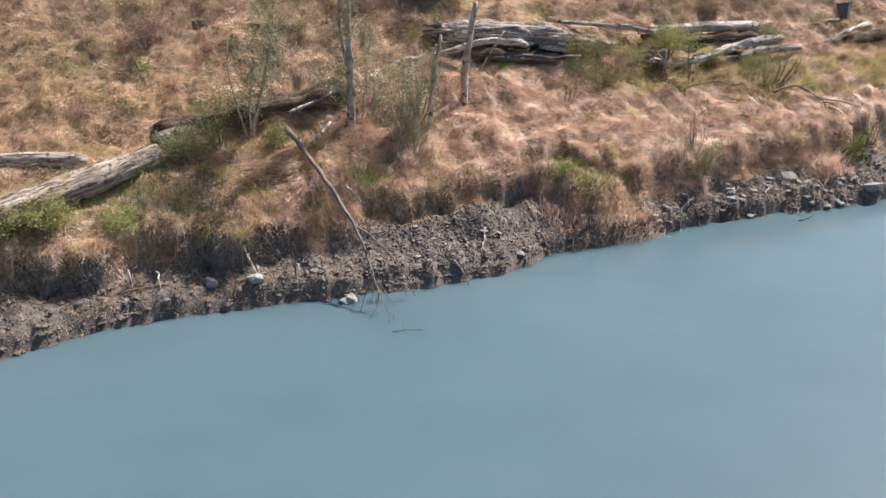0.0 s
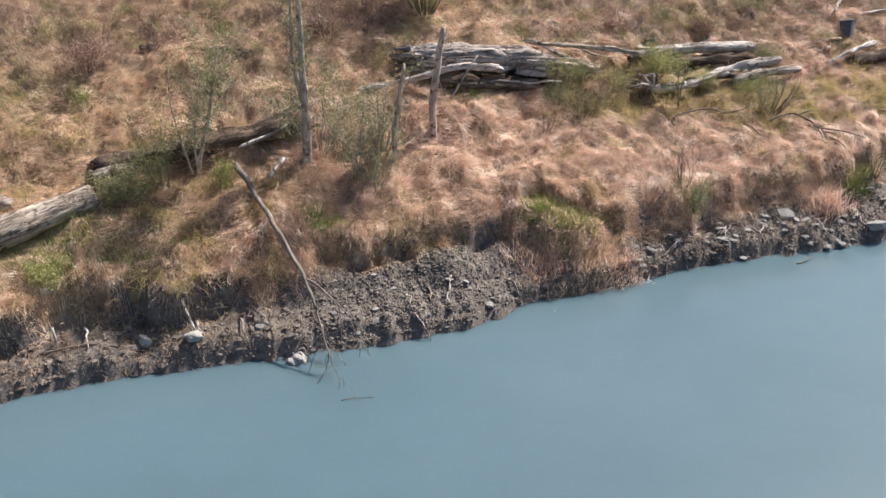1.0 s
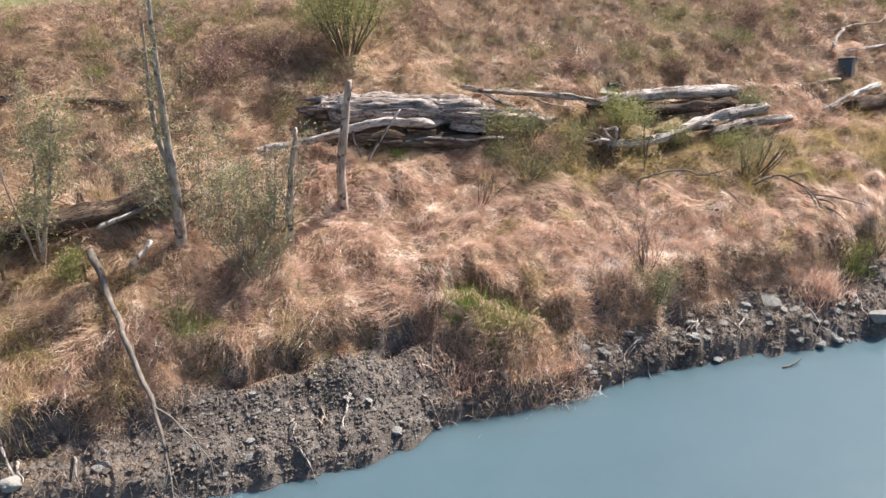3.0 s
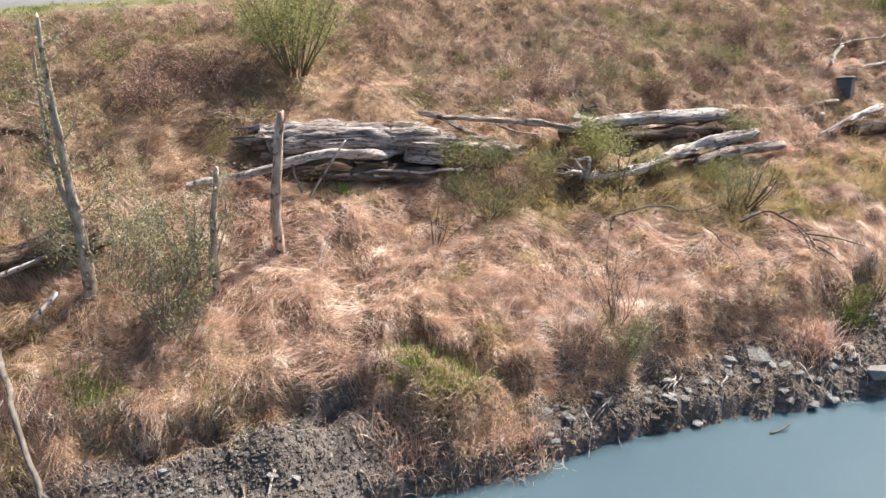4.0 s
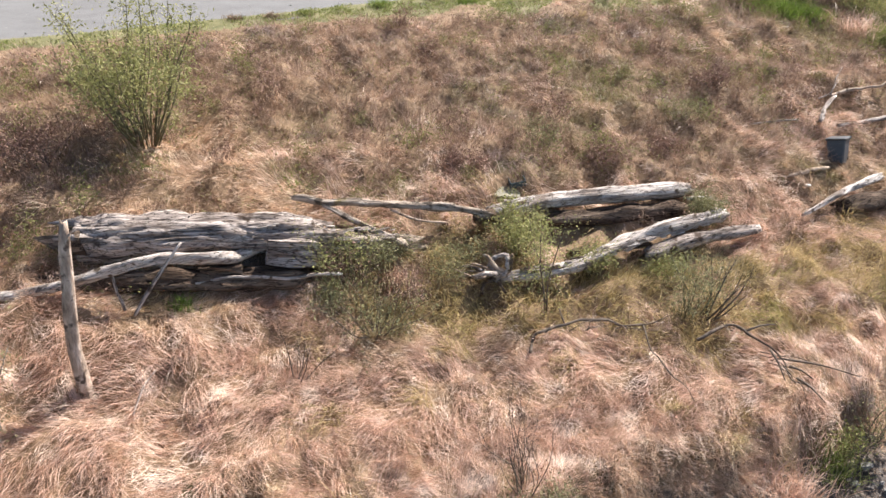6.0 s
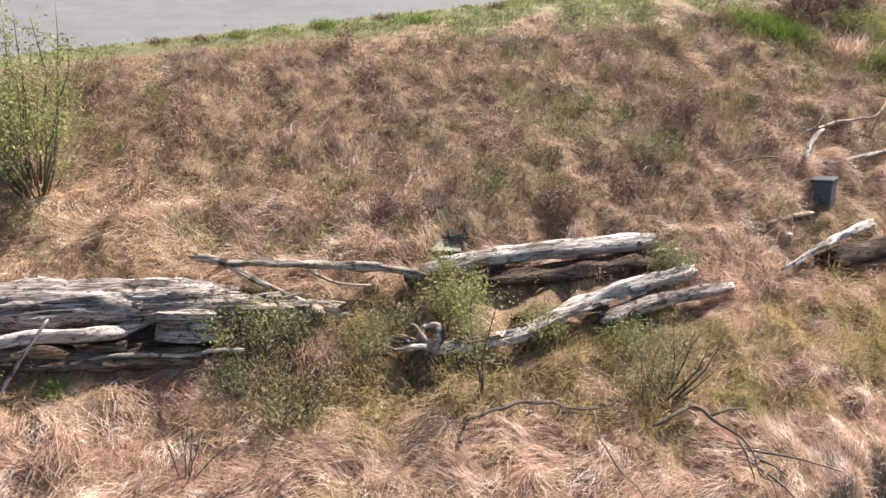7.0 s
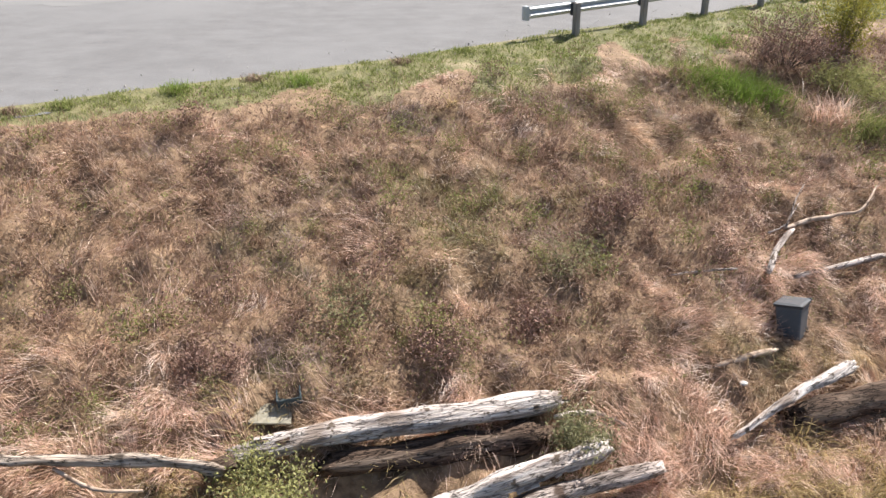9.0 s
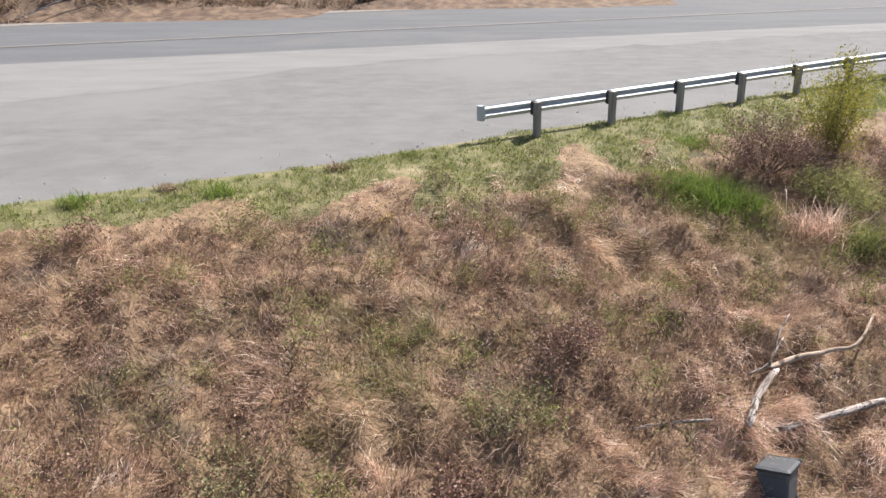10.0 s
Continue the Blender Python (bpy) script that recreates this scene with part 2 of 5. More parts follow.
POST = surface("post_timber", [(0.3, (0.187, 0.162, 0.14)), (0.7, (0.357, 0.327, 0.297))], 9.0, stretch=(1, 1, 0.15), bump=0.4)
RUBBER = surface("dark_block", [(0.3, (0.035, 0.035, 0.038)), (0.7, (0.07, 0.07, 0.07))], 8.0, bump=0.2, rough=0.7)
BIN_SHELL = surface("bin_plastic", [(0.3, (0.058, 0.066, 0.078)), (0.7, (0.082, 0.092, 0.104))], 3.0, patches=[((0.13, 0.125, 0.12), 4.0, 0.62, 0.75)], bump=0.1, rough=0.5, spec=0.4)
BIN_LID = surface("bin_lid_plastic", [(0.3, (0.06, 0.063, 0.07)), (0.7, (0.09, 0.094, 0.1))], 3.0, patches=[((0.16, 0.155, 0.15), 5.0, 0.58, 0.75)], bump=0.1, rough=0.5, spec=0.25)
DARK_PLASTIC = surface("faded_dark_plastic", [(0.3, (0.05, 0.07, 0.075)), (0.7, (0.10, 0.12, 0.125))], 4.0, bump=0.2, rough=0.5)
CARD = surface("sodden_board", [(0.3, (0.24, 0.22, 0.16)), (0.7, (0.36, 0.33, 0.26))], 5.0, bump=0.3)
WHITE = surface("white_litter", [(0.3, (0.52, 0.496, 0.464)), (0.7, (0.64, 0.624, 0.6))], 5.0, bump=0.2)

VERGE_SOIL = surface("verge_soil", [(0.3, (0.09, 0.092, 0.036)), (0.5, (0.155, 0.145, 0.065)), (0.7, (0.24, 0.205, 0.11))], 2.2, patches=[((0.32, 0.25, 0.16), 0.8, 0.60, 0.72)], bump=1.0, bump_scale=20)
BRUSH_SOIL = surface("brush_soil", [(0.3, (0.063, 0.0405, 0.0288)), (0.5, (0.135, 0.09, 0.063)), (0.7, (0.234, 0.162, 0.108))], 1.5, bump=1.0, bump_scale=6)
WATER = surface("silty_water", [(0.35, (0.0735, 0.117, 0.139)), (0.5, (0.079, 0.125, 0.149)), (0.65, (0.087, 0.133, 0.156))], 0.16, stretch=(0.6, 1, 1), rough=0.03, spec=0.26, bump=0.05, bump_scale=1.4)
wp = WATER.node_tree.nodes["Principled BSDF"]
wp.inputs["Subsurface Weight"].default_value, wp.inputs["Subsurface Scale"].default_value = 1.0, 1.1
wp.inputs["Subsurface Radius"].default_value = (0.8, 1.0, 1.0)

# ---- ground ----
SHORE_X = [-60, -11.6, -9.3, -6.5, -3.4, -0.4, 1.1, 2.3, 2.85, 4.3, 6.7, 8.1, 10.6, 13.1, 14.2, 60]
SHORE_Y = [-12, 15.95, 17.45, 18.3, 18.95, 19.8, 20.35, 21.15, 21.75, 22.0, 23.1, 23.75, 24.36, 25.05, 25.4, 42]
EDGE_X = [-60, -14, -8.4, -3.9, 0, 2.8, 8.6, 13.0, 17.0, 25.0, 60]
EDGE_Y = [11, 31.6, 33.9, 35.5, 37.5, 39.0, 41.95, 44.9, 47.1, 52.8, 74]
CUT_X = [-14, -11.5, -9.8, -8.4, -7.0, -6.3, -4.7, -2.7, -1.0, 0.5, 1.4, 2.2, 2.8, 3.3, 4.2, 4.8, 5.4, 6.0, 6.5, 7.0, 7.9, 9.1, 10.5, 12.0, 13.4, 14.7, 18]
CUT_S = [1.7, 1.6, 1.1, 1.4, 1.4, 1.05, 1.4, 2.2, 2.35, 2.5, 2.5, 2.0, 1.4, 1.0, 0.5, 0.5, 1.0, 1.45, 1.55, 1.1, 0.95, 1.25, 1.75, 1.65, 1.85, 2.1, 2.2]
RISE_W = [0.0, 0.05, 0.10, 0.20, 0.33, 0.43, 0.50, 0.56, 0.66, 0.77, 0.89, 1.0, 1.1]
RISE_Z = [1.12, 1.45, 1.82, 2.6, 3.3, 4.25, 4.85, 5.35, 5.8, 6.5, 7.05, 7.30, 7.3]


SPLIT_X, SPLIT_S = [2.6, 3.3, 4.1, 5.0, 5.9, 6.6], [2.7, 2.6, 2.03, 1.63, 1.25, 1.0]


def shore(x):
    return np.interp(x, SHORE_X, SHORE_Y)


def edge(x):
    return np.interp(x, EDGE_X, EDGE_Y)


def waves(x, y, size, seed):
    """Smooth rolling noise of about one unit, for whole arrays."""
    a = np.random.RandomState(seed).uniform(0, 6.283, (6, 2))
    out = 0
    for ang, ph in a:
        k = 6.283 / size * (0.7 + 0.6 * ph / 6.283)
        out = out + np.sin((x * np.cos(ang) + y * np.sin(ang)) * k + ph * 3)
    return out / 3.0


def cut(x):
    return np.interp(x, CUT_X, CUT_S) + 0.12 * waves(x, x * 0.3, 2.6, 3) + 0.10 * waves(x, x, 0.9, 4)


def height(x, y):
    """The ground's height: river bed, eroded bank, meadow slope, road."""
    x, y = np.asarray(x, float), np.asarray(y, float)
    s = y - shore(x) + 0.10 * waves(x, y, 0.9, 14) + 0.07 * waves(x, y, 0.4, 15)
    w = s / np.maximum(edge(x) - shore(x), 4)
    b = cut(x)
    meadow = np.interp(w, RISE_W, RISE_Z)
    hum = 0.10 * waves(x, y, 2.4, 5) + 0.085 * waves(x, y, 1.1, 6) + 0.045 * waves(x, y, 0.55, 7)
    meadow = meadow + hum * np.clip((s - b) / 0.8, 0.2, 1) * np.clip((1 - w) * 6, 0, 1)
    lip = np.clip((x + 3.4) * 1.5, 0, 1) * np.clip((2.6 - x) * 1.5, 0, 1)
    meadow = meadow - 0.42 * lip * np.exp(-((s - b) / 2.2) ** 2)
    gravel = 0.30 * np.clip(s / 0.3, 0, 1) ** 0.7 + (0.12 + 0.34 * b) * np.clip(s / b, 0, 1) ** 1.1
    gravel = gravel + (0.09 * waves(x, y, 1.7, 17) + 0.05 * waves(x, y, 0.8, 8) + 0.022 * waves(x, y, 0.33, 9)) * np.clip(s / 0.4, 0, 1)
    split = np.interp(x, SPLIT_X, SPLIT_S) + 0.12 * waves(x, x * 0.4, 0.9, 18)
    meadow = meadow - 0.75 * np.exp(-((s - split) / 0.19) ** 2) * np.clip((x - 2.4) * 2, 0, 1) * np.clip((6.9 - x) * 2, 0, 1)
    hollow = np.clip((x + 2.3) * 3, 0, 1) * np.clip((-0.3 - x) * 3, 0, 1) + np.clip((x - 0.9) * 3, 0, 1) * np.clip((2.1 - x) * 3, 0, 1)
    hollow = hollow + np.clip((x + 8.2) * 3, 0, 1) * np.clip((-4.9 - x) * 3, 0, 1) + np.clip((x + 11.9) * 3, 0, 1) * np.clip((-9.4 - x) * 3, 0, 1) + 0.28 * np.clip((x - 11.2) * 1.5, 0, 1) * np.clip((12.8 - x) * 1.5, 0, 1)
    gravel = gravel - 0.4 * hollow * np.exp(-((s - b - 0.02) / 0.17) ** 2)
    step = np.clip((s - b) / np.where(hollow > 0.3, 0.35, 0.75), 0, 1)
    step = step * step * (3 - 2 * step)
    z = gravel + (meadow - gravel) * step
    return np.where(s < 0, np.maximum(s * 0.45, -2.5), z)


def far_edge(x):
    return 74.3 + 0.315 * x


def ground_height(x, y):
    z = height(x, y)
    f = y - far_edge(np.asarray(x, float))
    rise = np.clip((f - 1.0) * 0.42, 0, 9) + np.where(f > 1, 0.25 * waves(x, y, 3.1, 12), 0)
    lot = np.where(y > edge(x) + 0.4, -0.03 * np.clip((y - edge(x) - 0.4) / 0.3, 0, 1), 0)
    return z + np.where(f > 0, rise, 0) + np.where(f > 0, 0, lot)


def on(x, y, up=0.0):
    return Vector((x, y, float(ground_height(x, y)) + up))


def mesh_from(name, verts, faces, mats, smooth=True, face_mat=None):
    me = bpy.data.meshes.new(name)
    me.from_pydata([tuple(v) for v in verts], [], faces)
    for m in mats:
        me.materials.append(m)
    if smooth:
        me.polygons.foreach_set("use_smooth", [True] * len(me.polygons))
    if face_mat is not None:
        me.polygons.foreach_set("material_index", face_mat)
    return me


def part(name, data, parent=None, label=""):
    ob = new(name, data)
    if parent:
        ob.parent = parent
    return tagged(ob, label) if label else ob


def graded(lo, a, b, hi, step, grow=1.25):
    mid = list(np.arange(a, b + 1e-6, step))
    left, d, v = [], step, a
    while v > lo:
        d *= grow
        v -= d
        left.append(v)
    right, d, v = [], step, b
    while v < hi:
        d *= grow
        v += d
        right.append(v)
    return np.array(left[::-1] + mid + right)


def sheet(xs, ys, hfun):
    gx, gy = np.meshgrid(xs, ys)
    verts = np.stack([gx, gy, hfun(gx, gy)], -1).reshape(-1, 3)
    n = len(xs)
    i = (np.arange(len(ys) - 1)[:, None] * n + np.arange(n - 1)[None]).ravel()
    return verts, np.stack([i, i + 1, i + n + 1, i + n], -1)


def quick_mesh(name, verts, faces, mats, smooth=True, face_mat=None):
    """A mesh from whole arrays of vertices and equal-sided faces."""
    me = bpy.data.meshes.new(name)
    k = faces.shape[1]
    me.vertices.add(len(verts))
    me.vertices.foreach_set("co", np.ascontiguousarray(verts, dtype=np.float32).ravel())
    me.loops.add(faces.size)
    me.loops.foreach_set("vertex_index", np.ascontiguousarray(faces, dtype=np.int32).ravel())
    me.polygons.add(len(faces))
    me.polygons.foreach_set("loop_start", np.arange(0, faces.size, k, dtype=np.int32))
    me.polygons.foreach_set("use_smooth", np.full(len(faces), smooth))
    for m in mats:
        me.materials.append(m)
    if face_mat is not None:
        me.polygons.foreach_set("material_index", np.asarray(face_mat, dtype=np.int32))
    me.update(calc_edges=True)
    me.validate()
    return me


gxs = graded(-420, -17, 25, 460, 0.14)
gys = graded(-400, 14.5, 50, 620, 0.12)
gv, gf = sheet(gxs, gys, ground_height)
mid = gv[gf].mean(1)
bank = (mid[:, 1] < shore(mid[:, 0]) + cut(mid[:, 0]) + 0.28)
VERGE_X, VERGE = [-14, -2, 2, 6, 10, 14, 18, 24], [0.8, 0.6, 0.9, 2.2, 3.1, 3.8, 3.8, 3.0]
below = edge(mid[:, 0]) - mid[:, 1]
kind_of = np.where(mid[:, 1] > far_edge(mid[:, 0]) - 4, 2, bank.astype(int))
kind_of = np.where((below > -2) & (below < np.interp(mid[:, 0], VERGE_X, VERGE) * (0.75 + 0.35 * waves(mid[:, 0], mid[:, 1], 3.0, 53))), 3, kind_of)
ground = new("ground", quick_mesh("ground", gv, gf, [SOIL, MUD, BRUSH_SOIL, VERGE_SOIL], True, kind_of))
tagged(ground, "sloping riverbank of brown thatch and grey eroded mud", "ground", kind="structure")

wv, wf = sheet(graded(-420, -30, 40, 460, 2.0), graded(-400, -20, 30, 60, 2.0), lambda x, y: 0 * x)
keep = (wv[wf][:, :, 1] - shore(wv[wf][:, :, 0])).min(1) < 1.5
water = new("water", quick_mesh("water", wv, wf[keep], [WATER]))
tagged(water, "opaque milky blue-grey glacial river water", "river", kind="structure")

# gravel pull-out and the paved road behind it
def band(name, near, far, z, material, label, category, step=2.0, lo=-120.0, hi=160.0, cols=14, dip=False):
    xs = np.arange(lo, hi + 1e-6, step)
    verts, faces = [], []
    for i in range(cols + 1):
        k = i / cols
        y = near(xs) * (1 - k) + far(xs) * k
        verts.append(np.stack([xs, y, np.full_like(xs, z - (0.05 if i == 0 and dip else 0))], -1))
    n = len(xs)
    v = np.concatenate(verts)
    i = (np.arange(cols)[:, None] * n + np.arange(n - 1)[None]).ravel()
    f = np.stack([i, i + 1, i + n + 1, i + n], -1)
    return tagged(new(name, quick_mesh(name, v, f, [material])), label, category, kind="structure")


def pave_edge(x):
    return 58.3 + 0.285 * x


def lot_near(x):
    return edge(x) - 0.15 + 0.22 * waves(x, x * 0.5, 1.7, 21) + 0.12 * waves(x, x, 0.6, 22)


band("gravel_pullout", lot_near, lambda x: pave_edge(x) + 0.3, 7.305, GRAVEL, "pale grey packed gravel pull-out beside the road", "gravel lot", 0.25, -60, 90, 12, True)
DUST_X, DUST_Y = [-60, -3.5, 0.7, 4.7, 10.9, 17.3, 25.3, 90], [31, 49.4, 50.9, 55.0, 57.6, 59.8, 63.2, 82]
band("gravel_dust", lambda x: np.minimum(np.interp(x, DUST_X, DUST_Y) + 0.35 * waves(x, x * 0.3, 4.0, 23) + 0.2 * waves(x, x, 1.3, 24), pave_edge(x) - 0.2), lambda x: pave_edge(x) + 0.2, 7.3095, DUSTY, "pale dusty strip of gravel along the asphalt", "gravel lot", 0.5, -60, 88, 8)
band("road", pave_edge, far_edge, 7.325, ASPHALT, "worn light grey asphalt road", "road", dip=True)
band("road_crack", lambda x: 63.95 + 0.315 * x, lambda x: 64.3 + 0.315 * x, 7.332, TAR, "dark tar-sealed seam along the asphalt", "road seam", cols=1)
band("road_line", lambda x: 64.32 + 0.315 * x, lambda x: 64.52 + 0.315 * x, 7.331, PALE_GRIT, "faded pale line along the asphalt", "road line", cols=1)
band("road_shoulder", lambda x: far_edge(x) - 0.5, lambda x: far_edge(x) + 1.0, 7.34, PALE_GRIT, "pale grit shoulder along the far road edge", "shoulder", cols=2)

# ---- grass ----
def ribbon(roots, heading, lift, droop, length, width, floor=True, seed=1, joints=3):
    """Bent blades with a few joints each, as vertices and triangles."""
    n = len(roots)
    rng = np.random.RandomState(seed)
    d = np.stack([np.cos(heading), np.sin(heading)], -1)
    roll = rng.uniform(-0.9, 0.9, n)
    side = np.stack([-d[:, 1] * np.cos(roll), d[:, 0] * np.cos(roll), np.sin(roll)], -1)
    pts, p = [roots], roots.copy()
    for k in range(joints):
        e = lift - droop * (k + 0.5) / joints
        stepv = np.stack([d[:, 0] * np.cos(e), d[:, 1] * np.cos(e), np.sin(e)], -1) * (length / joints)[:, None]
        p = p + stepv
        if floor:
            p[:, 2] = np.maximum(p[:, 2], ground_height(p[:, 0], p[:, 1]) + 0.02 + 0.05 * rng.rand(n))
        pts.append(p)
    w = [1.0, 0.95, 0.65]
    rows = []
    for k in range(joints):
        off = side * (width * w[k] * 0.5)[:, None]
        rows += [pts[k] - off, pts[k] + off]
    rows.append(pts[joints])
    verts = np.stack(rows, 1).reshape(-1, 3)
    tri = np.array([[0, 1, 3], [0, 3, 2], [2, 3, 5], [2, 5, 4], [4, 5, 6]] if joints == 3 else [[0, 1, 3], [0, 3, 2], [2, 3, 4]])
    faces = (np.arange(n)[:, None, None] * (2 * joints + 1) + tri[None]).reshape(-1, 3)
    return verts, faces


def lattice(step, seed, x0=-22.0, x1=27.0, y0=15.0, y1=47.0):
    rng = np.random.RandomState(seed)
    gx, gy = np.meshgrid(np.arange(x0, x1, step), np.arange(y0, y1, step))
    x = gx.ravel() + rng.uniform(-0.5, 0.5, gx.size) * step
    y = gy.ravel() + rng.uniform(-0.5, 0.5, gx.size) * step
    ok = (x > -3.2 - 0.62 * y) & (x < 2.5 + 0.56 * y)
    return x[ok], y[ok], rng


def where_w(x, y):
    return (y - shore(x)) / (edge(x) - shore(x))


def flow(x, y):
    """The way the matted grass is combed: downhill, swept aside in swirls."""
    return -1.5 + 2.1 * waves(x, y, 5.5, 31) + 0.8 * waves(x, y, 1.8, 32)


def tufts(name, x, y, rng, per, spread, length, width, lift, droop, material, label, turn=0.7, heading=None, floor=True, up=0.0, joints=3):
    k = np.repeat(np.arange(len(x)), per)
    big = np.repeat(rng.uniform(0.75, 1.3, len(x)), per)
    a, r = rng.uniform(0, 6.283, len(k)), np.abs(rng.normal(0, spread, len(k)))
    rx, ry = x[k] + np.cos(a) * r, y[k] + np.sin(a) * r
    way = (flow(x, y) + rng.normal(0, 0.55, len(x)) if heading is None else heading)[k] + rng.normal(0, turn, len(k))
    roots = np.stack([rx, ry, ground_height(rx, ry) - 0.02 + up], -1)
    n = len(k)
    v, f = ribbon(roots, way, rng.normal(lift[0], lift[1], n), rng.normal(droop[0], droop[1], n), rng.uniform(*length, n) * big, rng.uniform(*width, n), floor, 7, joints)
    ob = new(name, quick_mesh(name, v, f, [material]))
    return tagged(ob, label, "grass", kind="stuff")


gx_, gy_, rng = lattice(0.36, 41)
s_, w_ = gy_ - shore(gx_), where_w(gx_, gy_)
swathe = np.exp(-((gx_ - 14.6) / 1.6) ** 2 - ((gy_ - 39.9) / 0.8) ** 2)
upper = np.clip((w_ - 0.41 - 0.07 * np.clip((5.0 - gx_) / 5, 0, 1) - 0.35 * swathe + 0.22 * np.exp(-((gx_ - 7.5) / 4.5) ** 2 - ((gy_ - 33.2 - 0.25 * (gx_ - 7.5)) / 0.9) ** 2) + 0.2 * np.exp(-((gx_ - 13.2) / 2.2) ** 2 - ((gy_ - 36.2) / 1.3) ** 2) - 0.25 * np.exp(-((gx_ - 0.8) / 2.8) ** 2 - ((gy_ - 31.9) / 1.3) ** 2) + 0.05 * np.clip(1 - np.abs(gx_ - 11.5) / 4, 0, 1)) * 7 + 0.62 * waves(gx_, gy_, 4, 44) + 0.3 * waves(gx_, gy_, 1.5, 48), 0, 1)
dice = rng.rand(len(gx_))
split_s = np.interp(gx_, SPLIT_X, SPLIT_S) + 0.12 * waves(gx_, gx_ * 0.4, 0.9, 18)
field = (s_ > cut(gx_) + 0.2) & (w_ < 0.95) & ((np.abs(s_ - split_s + 0.08) > 0.3) | (gx_ < 2.6) | (gx_ > 6.7))
field &= (np.abs(gy_ - 31.45 - 0.33 * (gx_ - 9.8)) > 0.42) | (np.abs(gx_ - 9.9) > 1.8)
along = np.clip(((gx_ + 12.35) * 3.35 + (gy_ - 18.45) * 3.3) / 22.1, 0, 1)
field &= np.hypot(gx_ + 12.15 - 3.35 * along, gy_ - 18.2 - 3.3 * along) > 0.55
low = field & (dice > upper * 0.95) & (edge(gx_) - gy_ > 0.9)
damp = np.clip(1.3 - np.hypot((gx_ - 10.5) / 4.5, (gy_ - 30.2) / 1.9), 0, 1) + np.clip(1.3 - np.hypot((gx_ - 16.2) / 2.4, (gy_ - 31.6) / 1.5), 0, 1)
damp = damp + 0.85 * np.clip(1.3 - np.hypot((gx_ - 5.8) / 2.6, (gy_ - 28.9) / 1.5), 0, 1)
damp = damp + np.clip((-3.0 - gx_) / 3, 0, 0.36) * np.clip((25.6 - gy_) / 2, 0, 1) + 0.45 * np.clip(1.4 - np.hypot((gx_ - 4.4) / 2.0, (gy_ - 23.4) / 1.1), 0, 1)
damp = low & (damp + 0.45 * waves(gx_, gy_, 1.3, 49) > 0.55)
low = low & ~damp
west = low & (((gx_ < -4.0 + 1.8 * waves(gx_, gy_, 3, 46)) & (gy_ > 20.6 + 0.8 * waves(gx_, gy_, 2, 45))) | ((w_ > 0.48) & (gx_ < 4 + 2 * waves(gx_, gy_, 3, 47))) | (swathe > 0.3))
for nm, m_, zone, lab in (("matted_dry_grass", STRAW, low & ~west, "long matted straw-coloured dry grass combed over by wind"), ("matted_yellow_grass", BLOND, west, "long matted pale yellow dry grass")):
    tufts(nm, gx_[zone], gy_[zone], rng, 105, 0.25, (0.2, 0.6), (0.004, 0.009), (0.3, 0.26), (0.5, 0.4), m_, lab, turn=0.28, joints=2)
    tufts(nm.replace("matted", "arching"), gx_[zone], gy_[zone], rng, 18, 0.14, (0.26, 0.55), (0.004, 0.008), (0.95, 0.3), (1.8, 0.4), m_, lab.replace("matted", "arching"), turn=0.75)
tufts("olive_grass", gx_[damp], gy_[damp], rng, 64, 0.2, (0.25, 0.7), (0.006, 0.014), (0.8, 0.35), (1.0, 0.5), OLIVE_GRASS,
      "olive and yellow-green grass mixed with straw", turn=0.8, joints=2)
verge_depth = np.interp(gx_, VERGE_X, VERGE) * 0.85
high = field & (w_ > 0.3) & (dice < upper * 0.95) & (edge(gx_) - gy_ > verge_depth)
tufts("dull_meadow_grass", gx_[high], gy_[high], rng, 63, 0.2, (0.18, 0.48), (0.006, 0.014), (0.85, 0.4), (1.0, 0.5), DULL,
      "greyish brown dead meadow grass and weeds", turn=1.2, joints=2)

# grass that hangs over the eroded lip
lx = rng.uniform(-14, 20, 1200)
lx = lx[waves(lx, lx * 0.2, 1.5, 61) + 0.6 * waves(lx, lx, 0.6, 62) > -0.25]
ly = shore(lx) + cut(lx) + rng.uniform(0.1, 0.6, len(lx))
tx = rng.uniform(2.9, 6.8, 70)
lx = np.concatenate([lx, tx])
ly = np.concatenate([ly, shore(tx) + np.interp(tx, SPLIT_X, SPLIT_S) + rng.uniform(0.2, 0.45, 70)])
nl = len(lx)
tufts("overhanging_grass", lx, ly, rng, 62, 0.24, (0.12, 0.36), (0.004, 0.009), (0.5, 0.45), (1.2, 0.6), BLOND,
      "dry grass hanging over the cut bank", turn=0.9, heading=np.full(nl, -1.4) + 0.9 * waves(lx, ly, 1.6, 63), up=0.05, joints=2)
bx = rng.uniform(-14, 18, 700)
by = shore(bx) + cut(bx) * rng.uniform(0.15, 1.0, 700)
bx, by = bx[(bx < -3.2) | (bx > 2.2)], by[(bx < -3.2) | (bx > 2.2)]
tufts("hanging_root_fibres", bx, by, rng, 9, 0.14, (0.15, 0.45), (0.006, 0.012), (0.4, 0.5), (1.6, 0.5), HANG,
      "dead brown roots and fibres on the eroded bank", turn=1.0, heading=np.full(len(bx), -1.4))

